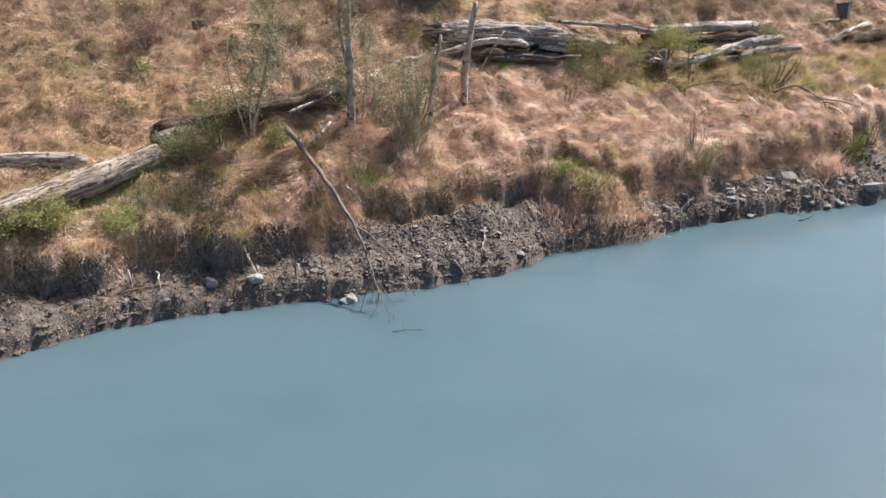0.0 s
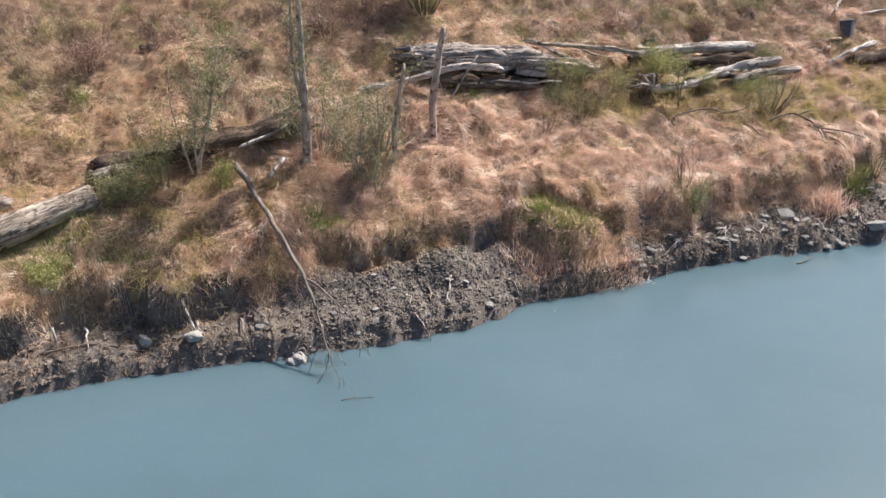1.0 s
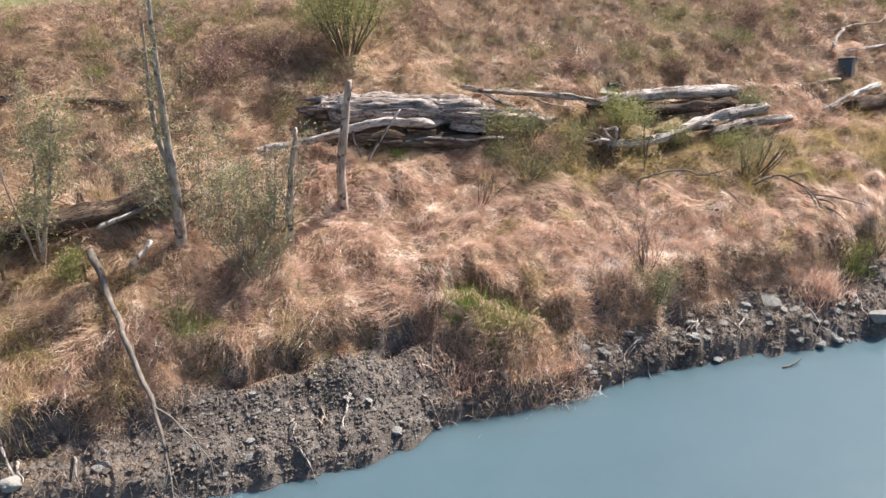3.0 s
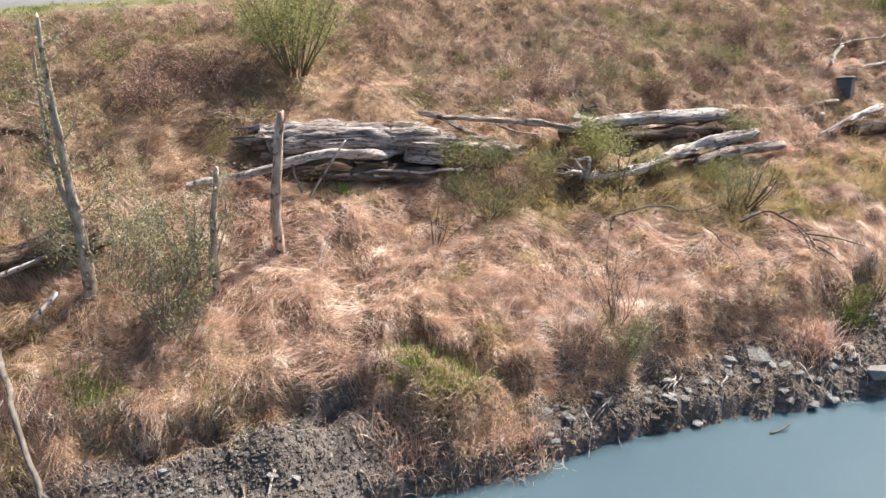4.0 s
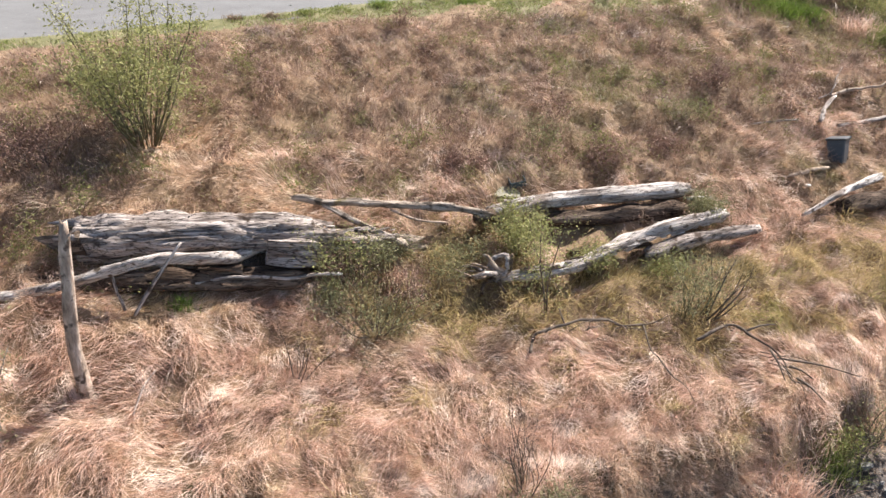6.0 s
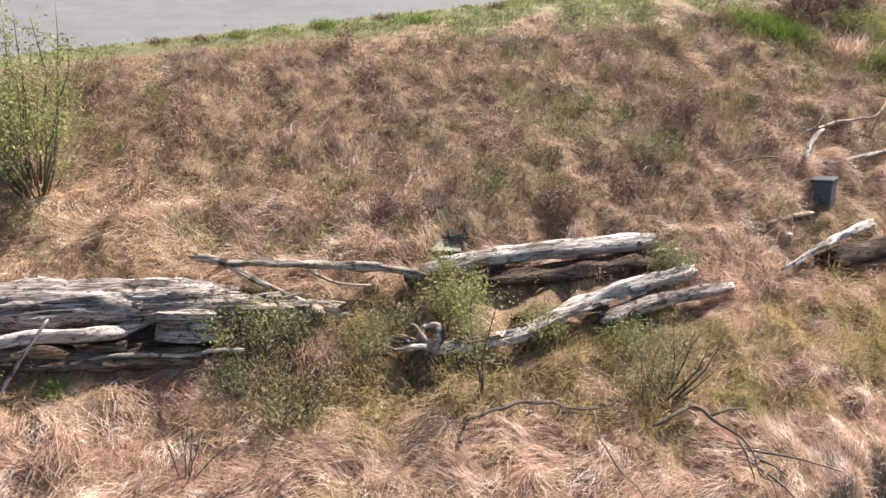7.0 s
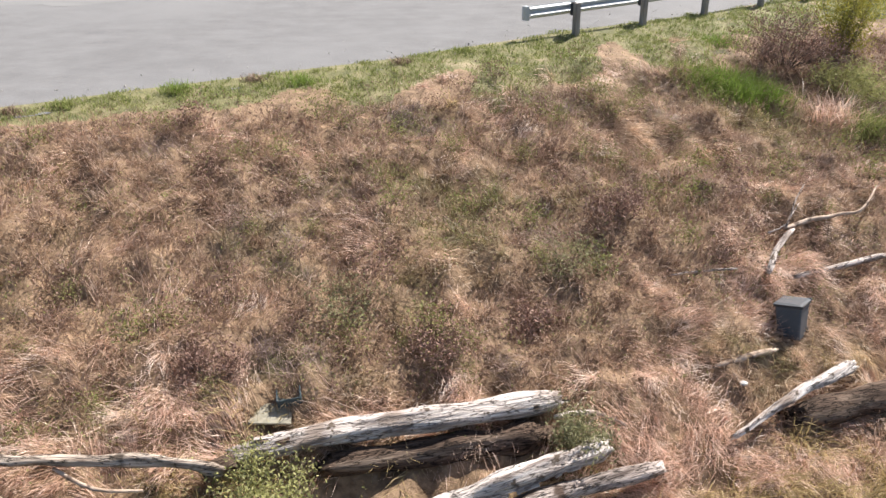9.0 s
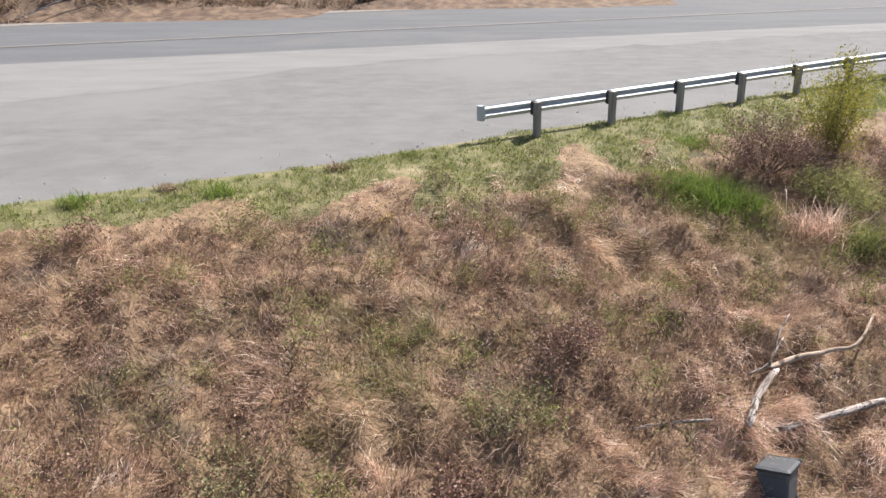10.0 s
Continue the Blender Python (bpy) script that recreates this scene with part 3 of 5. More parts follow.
# short fresh grass along the road edge
vx, vy, rng2 = lattice(0.155, 51, -14, 27, 28, 56)
vw = edge(vx) - vy
deep = np.interp(vx, VERGE_X, VERGE) * (0.75 + 0.35 * waves(vx, vy, 3.0, 53))
verge = (vw > -0.35 + 0.3 * waves(vx, vy, 1.3, 54)) & (vw < deep) & (rng2.rand(len(vx)) < np.interp(vx, [-4, 4, 8], [0.36, 0.55, 0.74]) + 0.4 * waves(vx, vy, 1.8, 57))
tufts("verge_grass", vx[verge], vy[verge], rng2, 18, 0.11, (0.04, 0.12), (0.008, 0.016), (1.0, 0.4), (0.9, 0.5), GREEN,
      "short fresh green grass along the gravel edge", turn=3.0, joints=2)

# ---- wood ----
def tube(path, radii, sides=8, rough=0.0, seed=0.0, ridges=0, flat=1.0):
    """A closed tapering tube along a path; rough: uneven bark; ridges: grooves along it."""
    path = [Vector(p) for p in path]
    verts, faces = [], []
    up, along = Vector((0, 0, 1)), 0.0
    for i, p in enumerate(path):
        along += (p - path[i - 1]).length if i else 0.0
        d = (path[min(i + 1, len(path) - 1)] - path[max(i - 1, 0)]).normalized()
        a = d.cross(up)
        a = a.normalized() if a.length > 1e-3 else Vector((1, 0, 0))
        b = a.cross(d).normalized()
        for k in range(sides):
            t = 6.28319 * k / sides
            r, ct, st = radii[i], math.cos(t), math.sin(t)
            if rough:
                r *= 1 + rough * noise.noise(Vector((seed + ct * 1.4, st * 1.4, along * 1.3 + seed)))
            if ridges:
                g = noise.noise(Vector((seed + along * (0.8 if sides > 40 else 0.35), ct * ridges, st * ridges)))
                g2 = noise.noise(Vector((seed + 9 + along * (2.0 if sides > 40 else 0.9), ct * ridges * 2.4, st * ridges * 2.4)))
                r *= 1 - (0.2 if sides > 40 else 0.36) * max(0.0, g) - (0.16 if sides > 40 else 0.25) * max(0.0, g2)
                if sides > 40:
                    g3 = noise.noise(Vector((seed + 4 + along * 1.9, ct * ridges * 1.9, st * ridges * 1.9)))
                    r *= 0.97 + 0.032 * math.floor(g3 * 4.0)
            verts.append(p + (a * ct + b * st * flat) * r)
    for i in range(len(path) - 1):
        for k in range(sides):
            k2 = (k + 1) % sides
            faces.append((i * sides + k, i * sides + k2, (i + 1) * sides + k2, (i + 1) * sides + k))
    faces.append(tuple(range(sides))[::-1])
    faces.append(tuple(range((len(path) - 1) * sides, len(path) * sides)))
    return verts, faces


def smooth_path(pts, step):
    """Points along a rounded line through pts."""
    pts = [Vector(p) for p in pts]
    out = []
    for i in range(len(pts) - 1):
        a, b = pts[max(i - 1, 0)], pts[i]
        c, d = pts[i + 1], pts[min(i + 2, len(pts) - 1)]
        n = max(2, int((c - b).length / step))
        for j in range(n):
            t = j / n
            out.append(0.5 * ((2 * b) + (c - a) * t + (2 * a - 5 * b + 4 * c - d) * t * t + (3 * b - a - 3 * c + d) * t ** 3))
    out.append(pts[-1])
    return out


def limb_mesh(name, pts, r0, r1, material, sides=10, rough=0.25, ridges=0, step=0.14, seed=1.0, wobble=0.0, flat=1.0, ends=None, broken=True):
    """A limb with its grain along its own x axis, and the pose to put it at."""
    pts = [Vector(p) for p in pts]
    x = (pts[-1] - pts[0]).normalized()
    y = Vector((0, 0, 1)).cross(x)
    y = y.normalized() if y.length > 1e-3 else Vector((0, 1, 0))
    m = Matrix((x, y, x.cross(y))).transposed().to_4x4()
    m.translation = pts[0]
    inv = m.inverted()
    path = [inv @ p for p in smooth_path(pts, step)]
    n = len(path)
    if wobble:
        path = [p + Vector((0, noise.noise((seed, i * step * 2.2, 0)), noise.noise((0, i * step * 2.2, seed)))) * wobble for i, p in enumerate(path)]
    radii = [r0 + (r1 - r0) * i / (n - 1) for i in range(n)]
    if ends:
        radii = [r * (1 - ends * noise.noise((seed * 3, i * step * 1.6, 1))) for i, r in enumerate(radii)]
    if broken and n > 6:
        for k, q in ((0, 0.72), (1, 0.93), (-1, 0.7), (-2, 0.92)):
            radii[k] *= q if radii[k] > 0.025 else 1
    v, f = tube(path, radii, sides, rough, seed, ridges, flat)
    if broken and n > 6 and r0 + r1 > 0.1:
        for k in range(sides):
            for ring, way in ((k, -1), (len(v) - sides + k, 1)):
                jag = noise.noise(Vector((seed * 2.1, v[ring].y / max(r0, r1) * 3.0, v[ring].z / max(r0, r1) * 3.0)))
                v[ring] = v[ring] + Vector((way * (0.3 + 1.6 * jag) * max(r0, r1), 0, 0))
    return mesh_from(name, v, f, [material]), m


def limb(name, pts, r0, r1, material, label, category, parent=None, **kw):
    me, m = limb_mesh(name, pts, r0, r1, material, **kw)
    ob = new(name, me)
    ob.matrix_world = m
    if parent:
        ob.parent = parent
        ob.matrix_parent_inverse = parent.matrix_basis.inverted()
        if label:
            tagged(ob, label)
    else:
        tagged(ob, label, category)
    return ob


def thing(name, at, label, category, group=""):
    ob = new(name)
    ob.location = at
    ob.empty_display_size = 0.2
    bpy.context.view_layer.update()
    return tagged(ob, label, category, group)


def child(ob, parent):
    ob.parent = parent
    ob.matrix_parent_inverse = Matrix.Translation(-Vector(parent.location))
    return ob


def shell(name, pts, r0, r1, material, parent, seed, **kw):
    me, m = limb_mesh(name, pts, r0, r1, material, seed=seed, **kw)
    ob = new(name, me)
    ob.matrix_basis = m
    return child(ob, parent)


# the great broken log
big = thing("fallen_log", on(2.0, 28.6), "huge weathered grey fallen log, split and rotten, lying in grass", "log")
shell("trunk", [(-0.85, 28.5, 5.08), (1.2, 28.8, 5.06), (2.6, 29.2, 4.88), (3.55, 29.45, 4.72)], 0.49, 0.42, GREY_WOOD, big, 3.0, sides=84, rough=0.25, ridges=5, step=0.06, ends=0.25)
# rotten lower slab; its dark wood also paints the shaded gap below the trunk
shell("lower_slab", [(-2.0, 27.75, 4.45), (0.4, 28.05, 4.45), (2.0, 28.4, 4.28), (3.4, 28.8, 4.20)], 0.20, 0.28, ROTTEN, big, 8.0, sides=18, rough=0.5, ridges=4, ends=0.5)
shell("rotten_end", [(3.2, 29.35, 4.6), (4.3, 29.65, 4.46), (5.5, 30.0, 4.3)], 0.36, 0.20, TAN_WOOD, big, 4.0, sides=28, rough=0.5, ridges=5, step=0.08, ends=0.35)
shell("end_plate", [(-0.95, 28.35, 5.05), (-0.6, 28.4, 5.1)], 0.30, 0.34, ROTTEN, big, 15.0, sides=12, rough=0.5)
def slab_piece(name, at, size, turn, material, parent, seed):
    """A squared, split piece of wood with uneven faces."""
    bm = bmesh.new()
    bmesh.ops.create_cube(bm, size=1.0)
    bmesh.ops.subdivide_edges(bm, edges=bm.edges[:], cuts=3, use_grid_fill=True)
    for v in bm.verts:
        n_ = noise.noise(Vector((v.co.x * 2 + seed, v.co.y * 5, v.co.z * 5)))
        v.co = Vector((v.co.x * size[0] * (1 + 0.15 * n_), v.co.y * size[1] * (1 + 0.35 * n_), v.co.z * size[2] * (1 + 0.3 * n_)))
    me = bpy.data.meshes.new(name)
    bm.to_mesh(me)
    bm.free()
    me.materials.append(material)
    ob = new(name, me)
    ob.matrix_basis = Matrix.Translation(at) @ Euler([radians(q) for q in turn]).to_matrix().to_4x4()
    return child(ob, parent)


slab_piece("broken_block", (3.2, 28.9, 4.68), (0.95, 0.42, 0.46), (-12, 10, 15), GREY_WOOD, big, 5.0)
slab_piece("broken_block", (1.9, 28.42, 4.5), (0.8, 0.25, 0.3), (10, 5, 14), ROTTEN, big, 6.0)


def plates(parent, a, b, radius, count, seed, material):
    """Split plates of weathered wood lifting off the top and front of a log."""
    rngp = np.random.RandomState(seed)
    a, b = Vector(a), Vector(b)
    d = (b - a).normalized()
    front = Vector((d.y, -d.x, 0)).normalized()
    head = math.degrees(math.atan2(d.y, d.x))
    for i in range(count):
        t, ang = rngp.uniform(0.03, 0.97), radians(rngp.uniform(-20, 115))
        p = a.lerp(b, t) + (front * math.cos(ang) + Vector((0, 0, 1)) * math.sin(ang)) * radius * rngp.uniform(0.86, 0.99)
        slab_piece("splinter", p, (rngp.uniform(0.1, 0.22 + 0.3 * rngp.rand()), rngp.uniform(0.02, 0.075), rngp.uniform(0.012, 0.035)), (90 - math.degrees(ang), rngp.uniform(-7, 7), head + rngp.uniform(-7, 7)), material[i % len(material)], parent, seed + i * 1.7)


plates(big, (-0.8, 28.5, 5.08), (2.9, 29.25, 4.86), 0.435, 120, 301, (GREY_WOOD, PALE_WOOD, GREY_WOOD))
plates(big, (2.9, 29.25, 4.8), (5.2, 29.92, 4.36), 0.31, 44, 302, (GREY_WOOD, PALE_WOOD, TAN_WOOD))
limb("fallen_branch", [(-2.4, 27.2, 4.50), (-1.2, 27.35, 4.62), (0.0, 27.55, 4.92), (1.0, 27.9, 5.02), (1.9, 28.25, 4.86), (2.3, 28.75, 4.7), (2.6, 29.1, 4.7)], 0.09, 0.125, PALE_WOOD, "bleached bare branch curving along the big log", "branch", sides=18, rough=0.5, seed=2.0, ridges=3, wobble=0.06, step=0.08)
limb("fallen_branch", [(1.5, 28.05, 4.42), (2.2, 28.3, 4.42), (3.0, 28.5, 4.30), (4.2, 28.75, 4.28)], 0.03, 0.035, PALE_WOOD, "thin bleached stick lying below the big log", "branch", sides=8, wobble=0.06, seed=6.0)
limb("fallen_branch", [(0.55, 27.3, 4.15), (0.95, 27.6, 4.75), (1.4, 27.95, 5.35)], 0.04, 0.028, GREY_WOOD, "thin grey stick propped against the big log", "branch", sides=7, seed=7.0)
limb("fallen_branch", [(0.35, 27.4, 4.2), (0.22, 27.5, 4.5), (0.1, 27.7, 4.95)], 0.03, 0.02, PALE_WOOD, "thin pale twig propped against the big log", "branch", sides=6, wobble=0.05, seed=9.0)
limb("fallen_branch", [(-2.9, 27.1, 4.42), (-3.8, 26.7, 4.3), (-4.7, 26.2, 4.15)], 0.11, 0.09, GREY_WOOD, "mossy grey branch half sunk in grass", "branch", sides=10, seed=4.0)
# limb that runs on from the log's end, with its fork
vl = thing("fallen_branch", on(4.5, 30.3), "long grey forked dead branch lying in weeds", "branch")
shell("limb", [(3.05, 30.1, 5.28), (4.2, 30.3, 5.1), (5.6, 30.55, 4.92), (6.4, 30.7, 4.8), (7.1, 30.75, 4.62)], 0.065, 0.09, TAN_WOOD, vl, 11.0, wobble=0.04, rough=0.7, ridges=3, sides=16, step=0.07, ends=0.4)
shell("fork", [(3.65, 30.15, 5.1), (4.5, 29.95, 4.75), (5.4, 29.7, 4.42)], 0.05, 0.08, TAN_WOOD, vl, 12.0, wobble=0.04, rough=0.7, ridges=3, sides=16, step=0.07, ends=0.4)
shell("twig", [(5.0, 30.4, 4.9), (5.6, 30.2, 4.75), (6.2, 30.3, 4.65)], 0.03, 0.02, SNAG_BARK, vl, 13.0)
# pale log below the weeds; a dark slab under it stands in for the hollow's shade
lb = thing("fallen_log", on(9.5, 31.9), "bleached grey log with a hollow shaded underside", "log")
shell("trunk", [(7.15, 31.15, 4.50), (8.4, 31.6, 4.58), (10.0, 32.05, 4.54), (11.75, 32.75, 4.38)], 0.17, 0.20, PALE_WOOD, lb, 21.0, sides=36, rough=0.22, ridges=5, step=0.09, ends=0.25)
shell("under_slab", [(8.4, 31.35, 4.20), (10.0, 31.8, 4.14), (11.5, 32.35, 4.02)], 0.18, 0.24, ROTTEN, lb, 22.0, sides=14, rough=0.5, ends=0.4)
plates(lb, (7.4, 31.25, 4.54), (11.6, 32.7, 4.40), 0.18, 80, 303, (GREY_WOOD, PALE_WOOD, ROTTEN))
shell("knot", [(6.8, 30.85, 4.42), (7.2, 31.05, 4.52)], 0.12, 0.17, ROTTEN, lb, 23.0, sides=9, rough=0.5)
limb("fallen_branch", [(11.75, 32.5, 4.25), (12.4, 32.75, 4.15), (12.9, 32.7, 3.95)], 0.05, 0.03, PALE_WOOD, "short bleached branch stub in grass", "branch", sides=7, seed=24.0)
limb("fallen_log", [(8.9, 30.7, 3.72), (9.8, 30.95, 3.75), (10.7, 31.2, 3.72)], 0.10, 0.10, ROTTEN, "thin rotten pole sunk in dry grass", "log", sides=9, seed=25.0)
# bleached log with its root end
ld = thing("fallen_log", on(10.0, 30.6), "bleached white log with a twisted upturned root end", "log")
shell("trunk", [(7.3, 29.6, 3.72), (8.4, 29.9, 3.72), (9.1, 30.15, 3.80), (10.2, 30.85, 4.00), (11.4, 31.45, 4.10), (12.45, 32.0, 4.05)], 0.13, 0.17, PALE_WOOD, ld, 31.0, sides=30, rough=0.5, ridges=5, step=0.09, ends=0.35)
plates(ld, (7.5, 29.65, 3.73), (9.1, 30.15, 3.8), 0.13, 36, 304, (ROTTEN, GREY_WOOD, ROTTEN))
plates(ld, (9.1, 30.15, 3.8), (12.3, 31.95, 4.06), 0.145, 50, 305, (PALE_WOOD, GREY_WOOD, PALE_WOOD))
root_ends = [((6.8, 29.35, 4.0), 0.14), ((7.55, 29.7, 4.3), 0.09), ((7.0, 29.7, 4.25), 0.12), ((6.95, 29.2, 3.6), 0.12), ((6.45, 29.65, 4.0), 0.07), ((7.45, 29.3, 3.6), 0.1)]
for i, (e, r) in enumerate(root_ends):
    c = Vector((7.45, 29.65, 3.8))
    e = Vector(e)
    side = (e - c).cross(Vector((0, 0, 1))).normalized() * (0.12 if i % 2 else -0.12)
    shell("root", [c, c.lerp(e, 0.4) + side, c.lerp(e, 0.8) + side * 0.8 + Vector((0, 0, 0.05)), e + Vector((0, 0, -0.08))], r * 0.75, r * 0.2, (GREY_WOOD, ROTTEN, SNAG_BARK, ROTTEN)[i % 4], ld, 32.0 + i, sides=10, rough=0.5, ridges=2, step=0.06, wobble=0.08)
ring, ringf = [], []
for i in range(28):
    a = 6.28319 * i / 28
    for k in range(10):
        t = 6.28319 * k / 10
        q = Vector((math.cos(a), math.sin(a), 0))
        fat = 0.055 * (1 + 0.9 * noise.noise(q * 1.7 + Vector((3, 0, 0))))
        ring.append(q * (0.2 * (1 + 0.5 * noise.noise(q * 1.2)) + fat * math.cos(t)) + Vector((0, 0, fat * 1.6 * math.sin(t))))
        ringf.append((i * 10 + k, (i + 1) % 28 * 10 + k, (i + 1) % 28 * 10 + (k + 1) % 10, i * 10 + (k + 1) % 10))
collar = new("root_collar", mesh_from("root_collar", ring, ringf, [PALE_WOOD]))
collar.matrix_basis = Matrix.Translation((7.32, 29.62, 3.98)) @ Vector((-0.25, -0.85, 0.45)).to_track_quat("Z", "Y").to_matrix().to_4x4()
tagged(child(collar, ld), "bleached ring of wood round a dark hollow")
rngk = np.random.RandomState(391)
for i in range(11):
    c = Vector((7.2, 29.6, 3.85))
    e = c + Vector((rngk.uniform(-1.05, -0.1), rngk.uniform(-0.35, 0.3), rngk.uniform(-0.25, 0.3)))
    shell("root", [c, c.lerp(e, 0.5) + Vector(rngk.normal(0, 0.09, 3)), e], 0.03, 0.008, (GREY_WOOD, SNAG_BARK, ROTTEN)[i % 3], ld, 392.0 + i, sides=7, step=0.08, wobble=0.06)
limb("fallen_log", [(10.6, 30.75, 3.68), (11.8, 31.35, 3.78), (13.3, 32.0, 3.72)], 0.20, 0.13, GREY_WOOD, "grey rotting log beside the bleached log", "log", sides=16, ridges=4, seed=41.0, ends=0.3)
# log at the right; the dark shape behind it stands in for the shaded turf hollow
limb("fallen_log", [(14.6, 32.72, 3.74), (15.3, 33.18, 3.90), (16.0, 33.65, 4.02), (16.9, 34.15, 4.18)], 0.05, 0.11, PALE_WOOD, "slender bleached log half buried in grass", "log", sides=20, rough=0.6, ridges=4, wobble=0.05, step=0.08, seed=43.0)
limb("fallen_log", [(15.8, 33.35, 3.66), (17.0, 33.75, 3.68), (18.6, 34.2, 3.72)], 0.22, 0.3, ROTTEN, "dark log shape standing in for the shaded hollow under matted turf", "log", sides=16, rough=0.4, seed=45.0, ends=0.4)
kb = thing("fallen_branch", on(16.9, 37.3), "bleached crooked branch behind the waste bin", "branch")
shell("limb", [(15.85, 35.85, 5.0), (16.15, 36.4, 5.2), (16.6, 36.98, 5.3)], 0.06, 0.05, PALE_WOOD, kb, 51.0, wobble=0.04, sides=12, rough=0.4, step=0.08)
shell("limb", [(16.45, 37.05, 5.32), (17.0, 37.25, 5.4), (17.6, 37.45, 5.42), (18.2, 37.75, 5.45), (18.75, 38.5, 5.62)], 0.055, 0.016, SNAG_BARK, kb, 52.0, wobble=0.04, sides=12, rough=0.5, step=0.08)
shell("twig", [(16.5, 37.05, 5.35), (16.75, 37.5, 5.6), (17.05, 38.0, 5.85)], 0.022, 0.01, GREY_WOOD, kb, 53.0, wobble=0.04)
shell("twig", [(16.1, 36.9, 5.3), (16.5, 37.1, 5.42), (16.85, 37.6, 5.6)], 0.018, 0.008, GREY_WOOD, kb, 54.5, wobble=0.05)
limb("fallen_log", [(16.45, 36.05, 4.80), (17.4, 36.5, 4.78), (18.4, 36.9, 4.82)], 0.055, 0.065, GREY_WOOD, "short grey log beside the waste bin", "log", sides=12, seed=54.0)
limb("fallen_branch", [(14.05, 35.8, 4.93), (14.7, 35.9, 4.98), (15.35, 36.0, 4.98)], 0.022, 0.026, GREY_WOOD, "thin grey stick lying in meadow grass", "branch", sides=8, seed=55.0)
limb("fallen_branch", [(14.55, 33.95, 4.22), (15.2, 34.2, 4.28), (15.65, 34.4, 4.26)], 0.045, 0.06, SNAG_BARK, "short weathered stick in straw", "branch", sides=9, seed=56.0)
# dark dead branches on the straw
d1 = thing("dead_branch", on(9.2, 28.5), "dark dead branch arching over dry grass", "branch")
shell("limb", [(7.9, 27.95, 3.0), (8.0, 28.3, 3.18), (8.6, 28.55, 3.26), (9.2, 28.74, 3.28), (10.05, 28.64, 3.15), (10.4, 27.7, 2.95), (10.9, 27.05, 2.6)], 0.036, 0.006, TWIG, d1, 61.0, sides=8, rough=0.9, wobble=0.22, step=0.07)
shell("twig", [(9.9, 28.66, 3.18), (10.3, 28.5, 3.35), (10.6, 28.55, 3.5)], 0.02, 0.008, TWIG, d1, 62.0, sides=5)
shell("twig", [(8.6, 28.55, 3.26), (8.5, 28.9, 3.45)], 0.02, 0.008, TWIG, d1, 63.0, sides=5)
d2 = thing("dead_branch", on(12.5, 28.4), "dark forked dead branch sprawling over dry grass", "branch")
shell("limb", [(11.25, 28.62, 2.9), (11.9, 28.9, 3.06), (12.3, 28.65, 3.05), (12.6, 28.3, 2.9), (12.9, 28.0, 2.72), (13.1, 27.5, 2.45)], 0.036, 0.008, TWIG, d2, 64.0, sides=8, rough=0.9, wobble=0.22, step=0.07)
for i, (a, e) in enumerate([((12.75, 28.15, 2.8), (14.3, 28.0, 2.5)), ((12.9, 28.0, 2.72), (13.3, 27.75, 2.6)), ((12.6, 28.3, 2.9), (12.75, 27.7, 2.6)), ((12.2, 28.7, 3.05), (12.8, 28.75, 3.2)), ((13.0, 27.8, 2.6), (13.4, 27.3, 2.4))]):
    a, e = Vector(a), Vector(e)
    shell("twig", [a, a.lerp(e, 0.5) + Vector((0, 0, 0.06)), e], 0.03, 0.008, TWIG, d2, 65.0 + i, sides=5)
rngd = np.random.RandomState(661)
for ob_, a, e in ((d1, (8.0, 28.3, 3.2), (10.1, 28.6, 3.2)), (d2, (11.9, 28.85, 3.05), (13.1, 27.6, 2.55))):
    for i in range(9):
        q = Vector(a).lerp(Vector(e), rngd.rand())
        w = q + Vector((rngd.uniform(-0.5, 0.6), rngd.uniform(-0.5, 0.3), rngd.uniform(-0.1, 0.35)))
        shell("twig", [q, q.lerp(w, 0.5) + Vector((0, 0, rngd.uniform(-0.05, 0.1))), w], 0.013, 0.004, TWIG, ob_, 662.0 + i, sides=4, wobble=0.03)
# logs at the upstream end
limb("fallen_log", [(-12.35, 18.45, 2.7), (-11.6, 19.05, 2.84), (-10.4, 20.25, 3.03), (-9.0, 21.75, 3.22)], 0.47, 0.36, TAN_WOOD, "thick bleached log with a sawn end, lying in grass", "log", sides=36, rough=0.15, ridges=6, step=0.07, seed=71.0, ends=0.1, broken=False)
limb("fallen_log", [(-15.0, 20.4, 3.35), (-13.0, 20.75, 3.42), (-10.95, 21.15, 3.30)], 0.24, 0.21, GREY_WOOD, "grey weathered log lying in dry grass", "log", sides=16, seed=73.0)
limb("fallen_log", [(-9.3, 22.6, 3.42), (-8.7, 22.95, 3.5), (-8.2, 23.3, 3.5)], 0.17, 0.15, GREY_WOOD, "short mossy log end among shrubs", "log", sides=12, seed=74.0)
old = thing("fallen_log", on(-6.0, 24.1), "dark rotten red-brown log half hidden by shrubs", "log")
shell("trunk", [(-9.3, 23.1, 3.5), (-8.0, 23.5, 3.66), (-6.6, 24.05, 3.80), (-5.2, 24.6, 3.92), (-3.9, 25.3, 4.12)], 0.33, 0.38, ROTTEN, old, 75.0, sides=18, rough=0.4, ridges=4, ends=0.4)
shell("splinter", [(-5.5, 24.05, 3.75), (-4.8, 24.35, 3.95), (-4.2, 24.75, 4.18)], 0.06, 0.05, PALE_WOOD, old, 76.0, sides=7)
limb("fallen_log", [(-4.6, 23.4, 3.08), (-4.4, 23.75, 3.25), (-4.25, 24.0, 3.42)], 0.07, 0.08, PALE_WOOD, "short pale piece of driftwood in grass", "log", sides=9, seed=77.0)
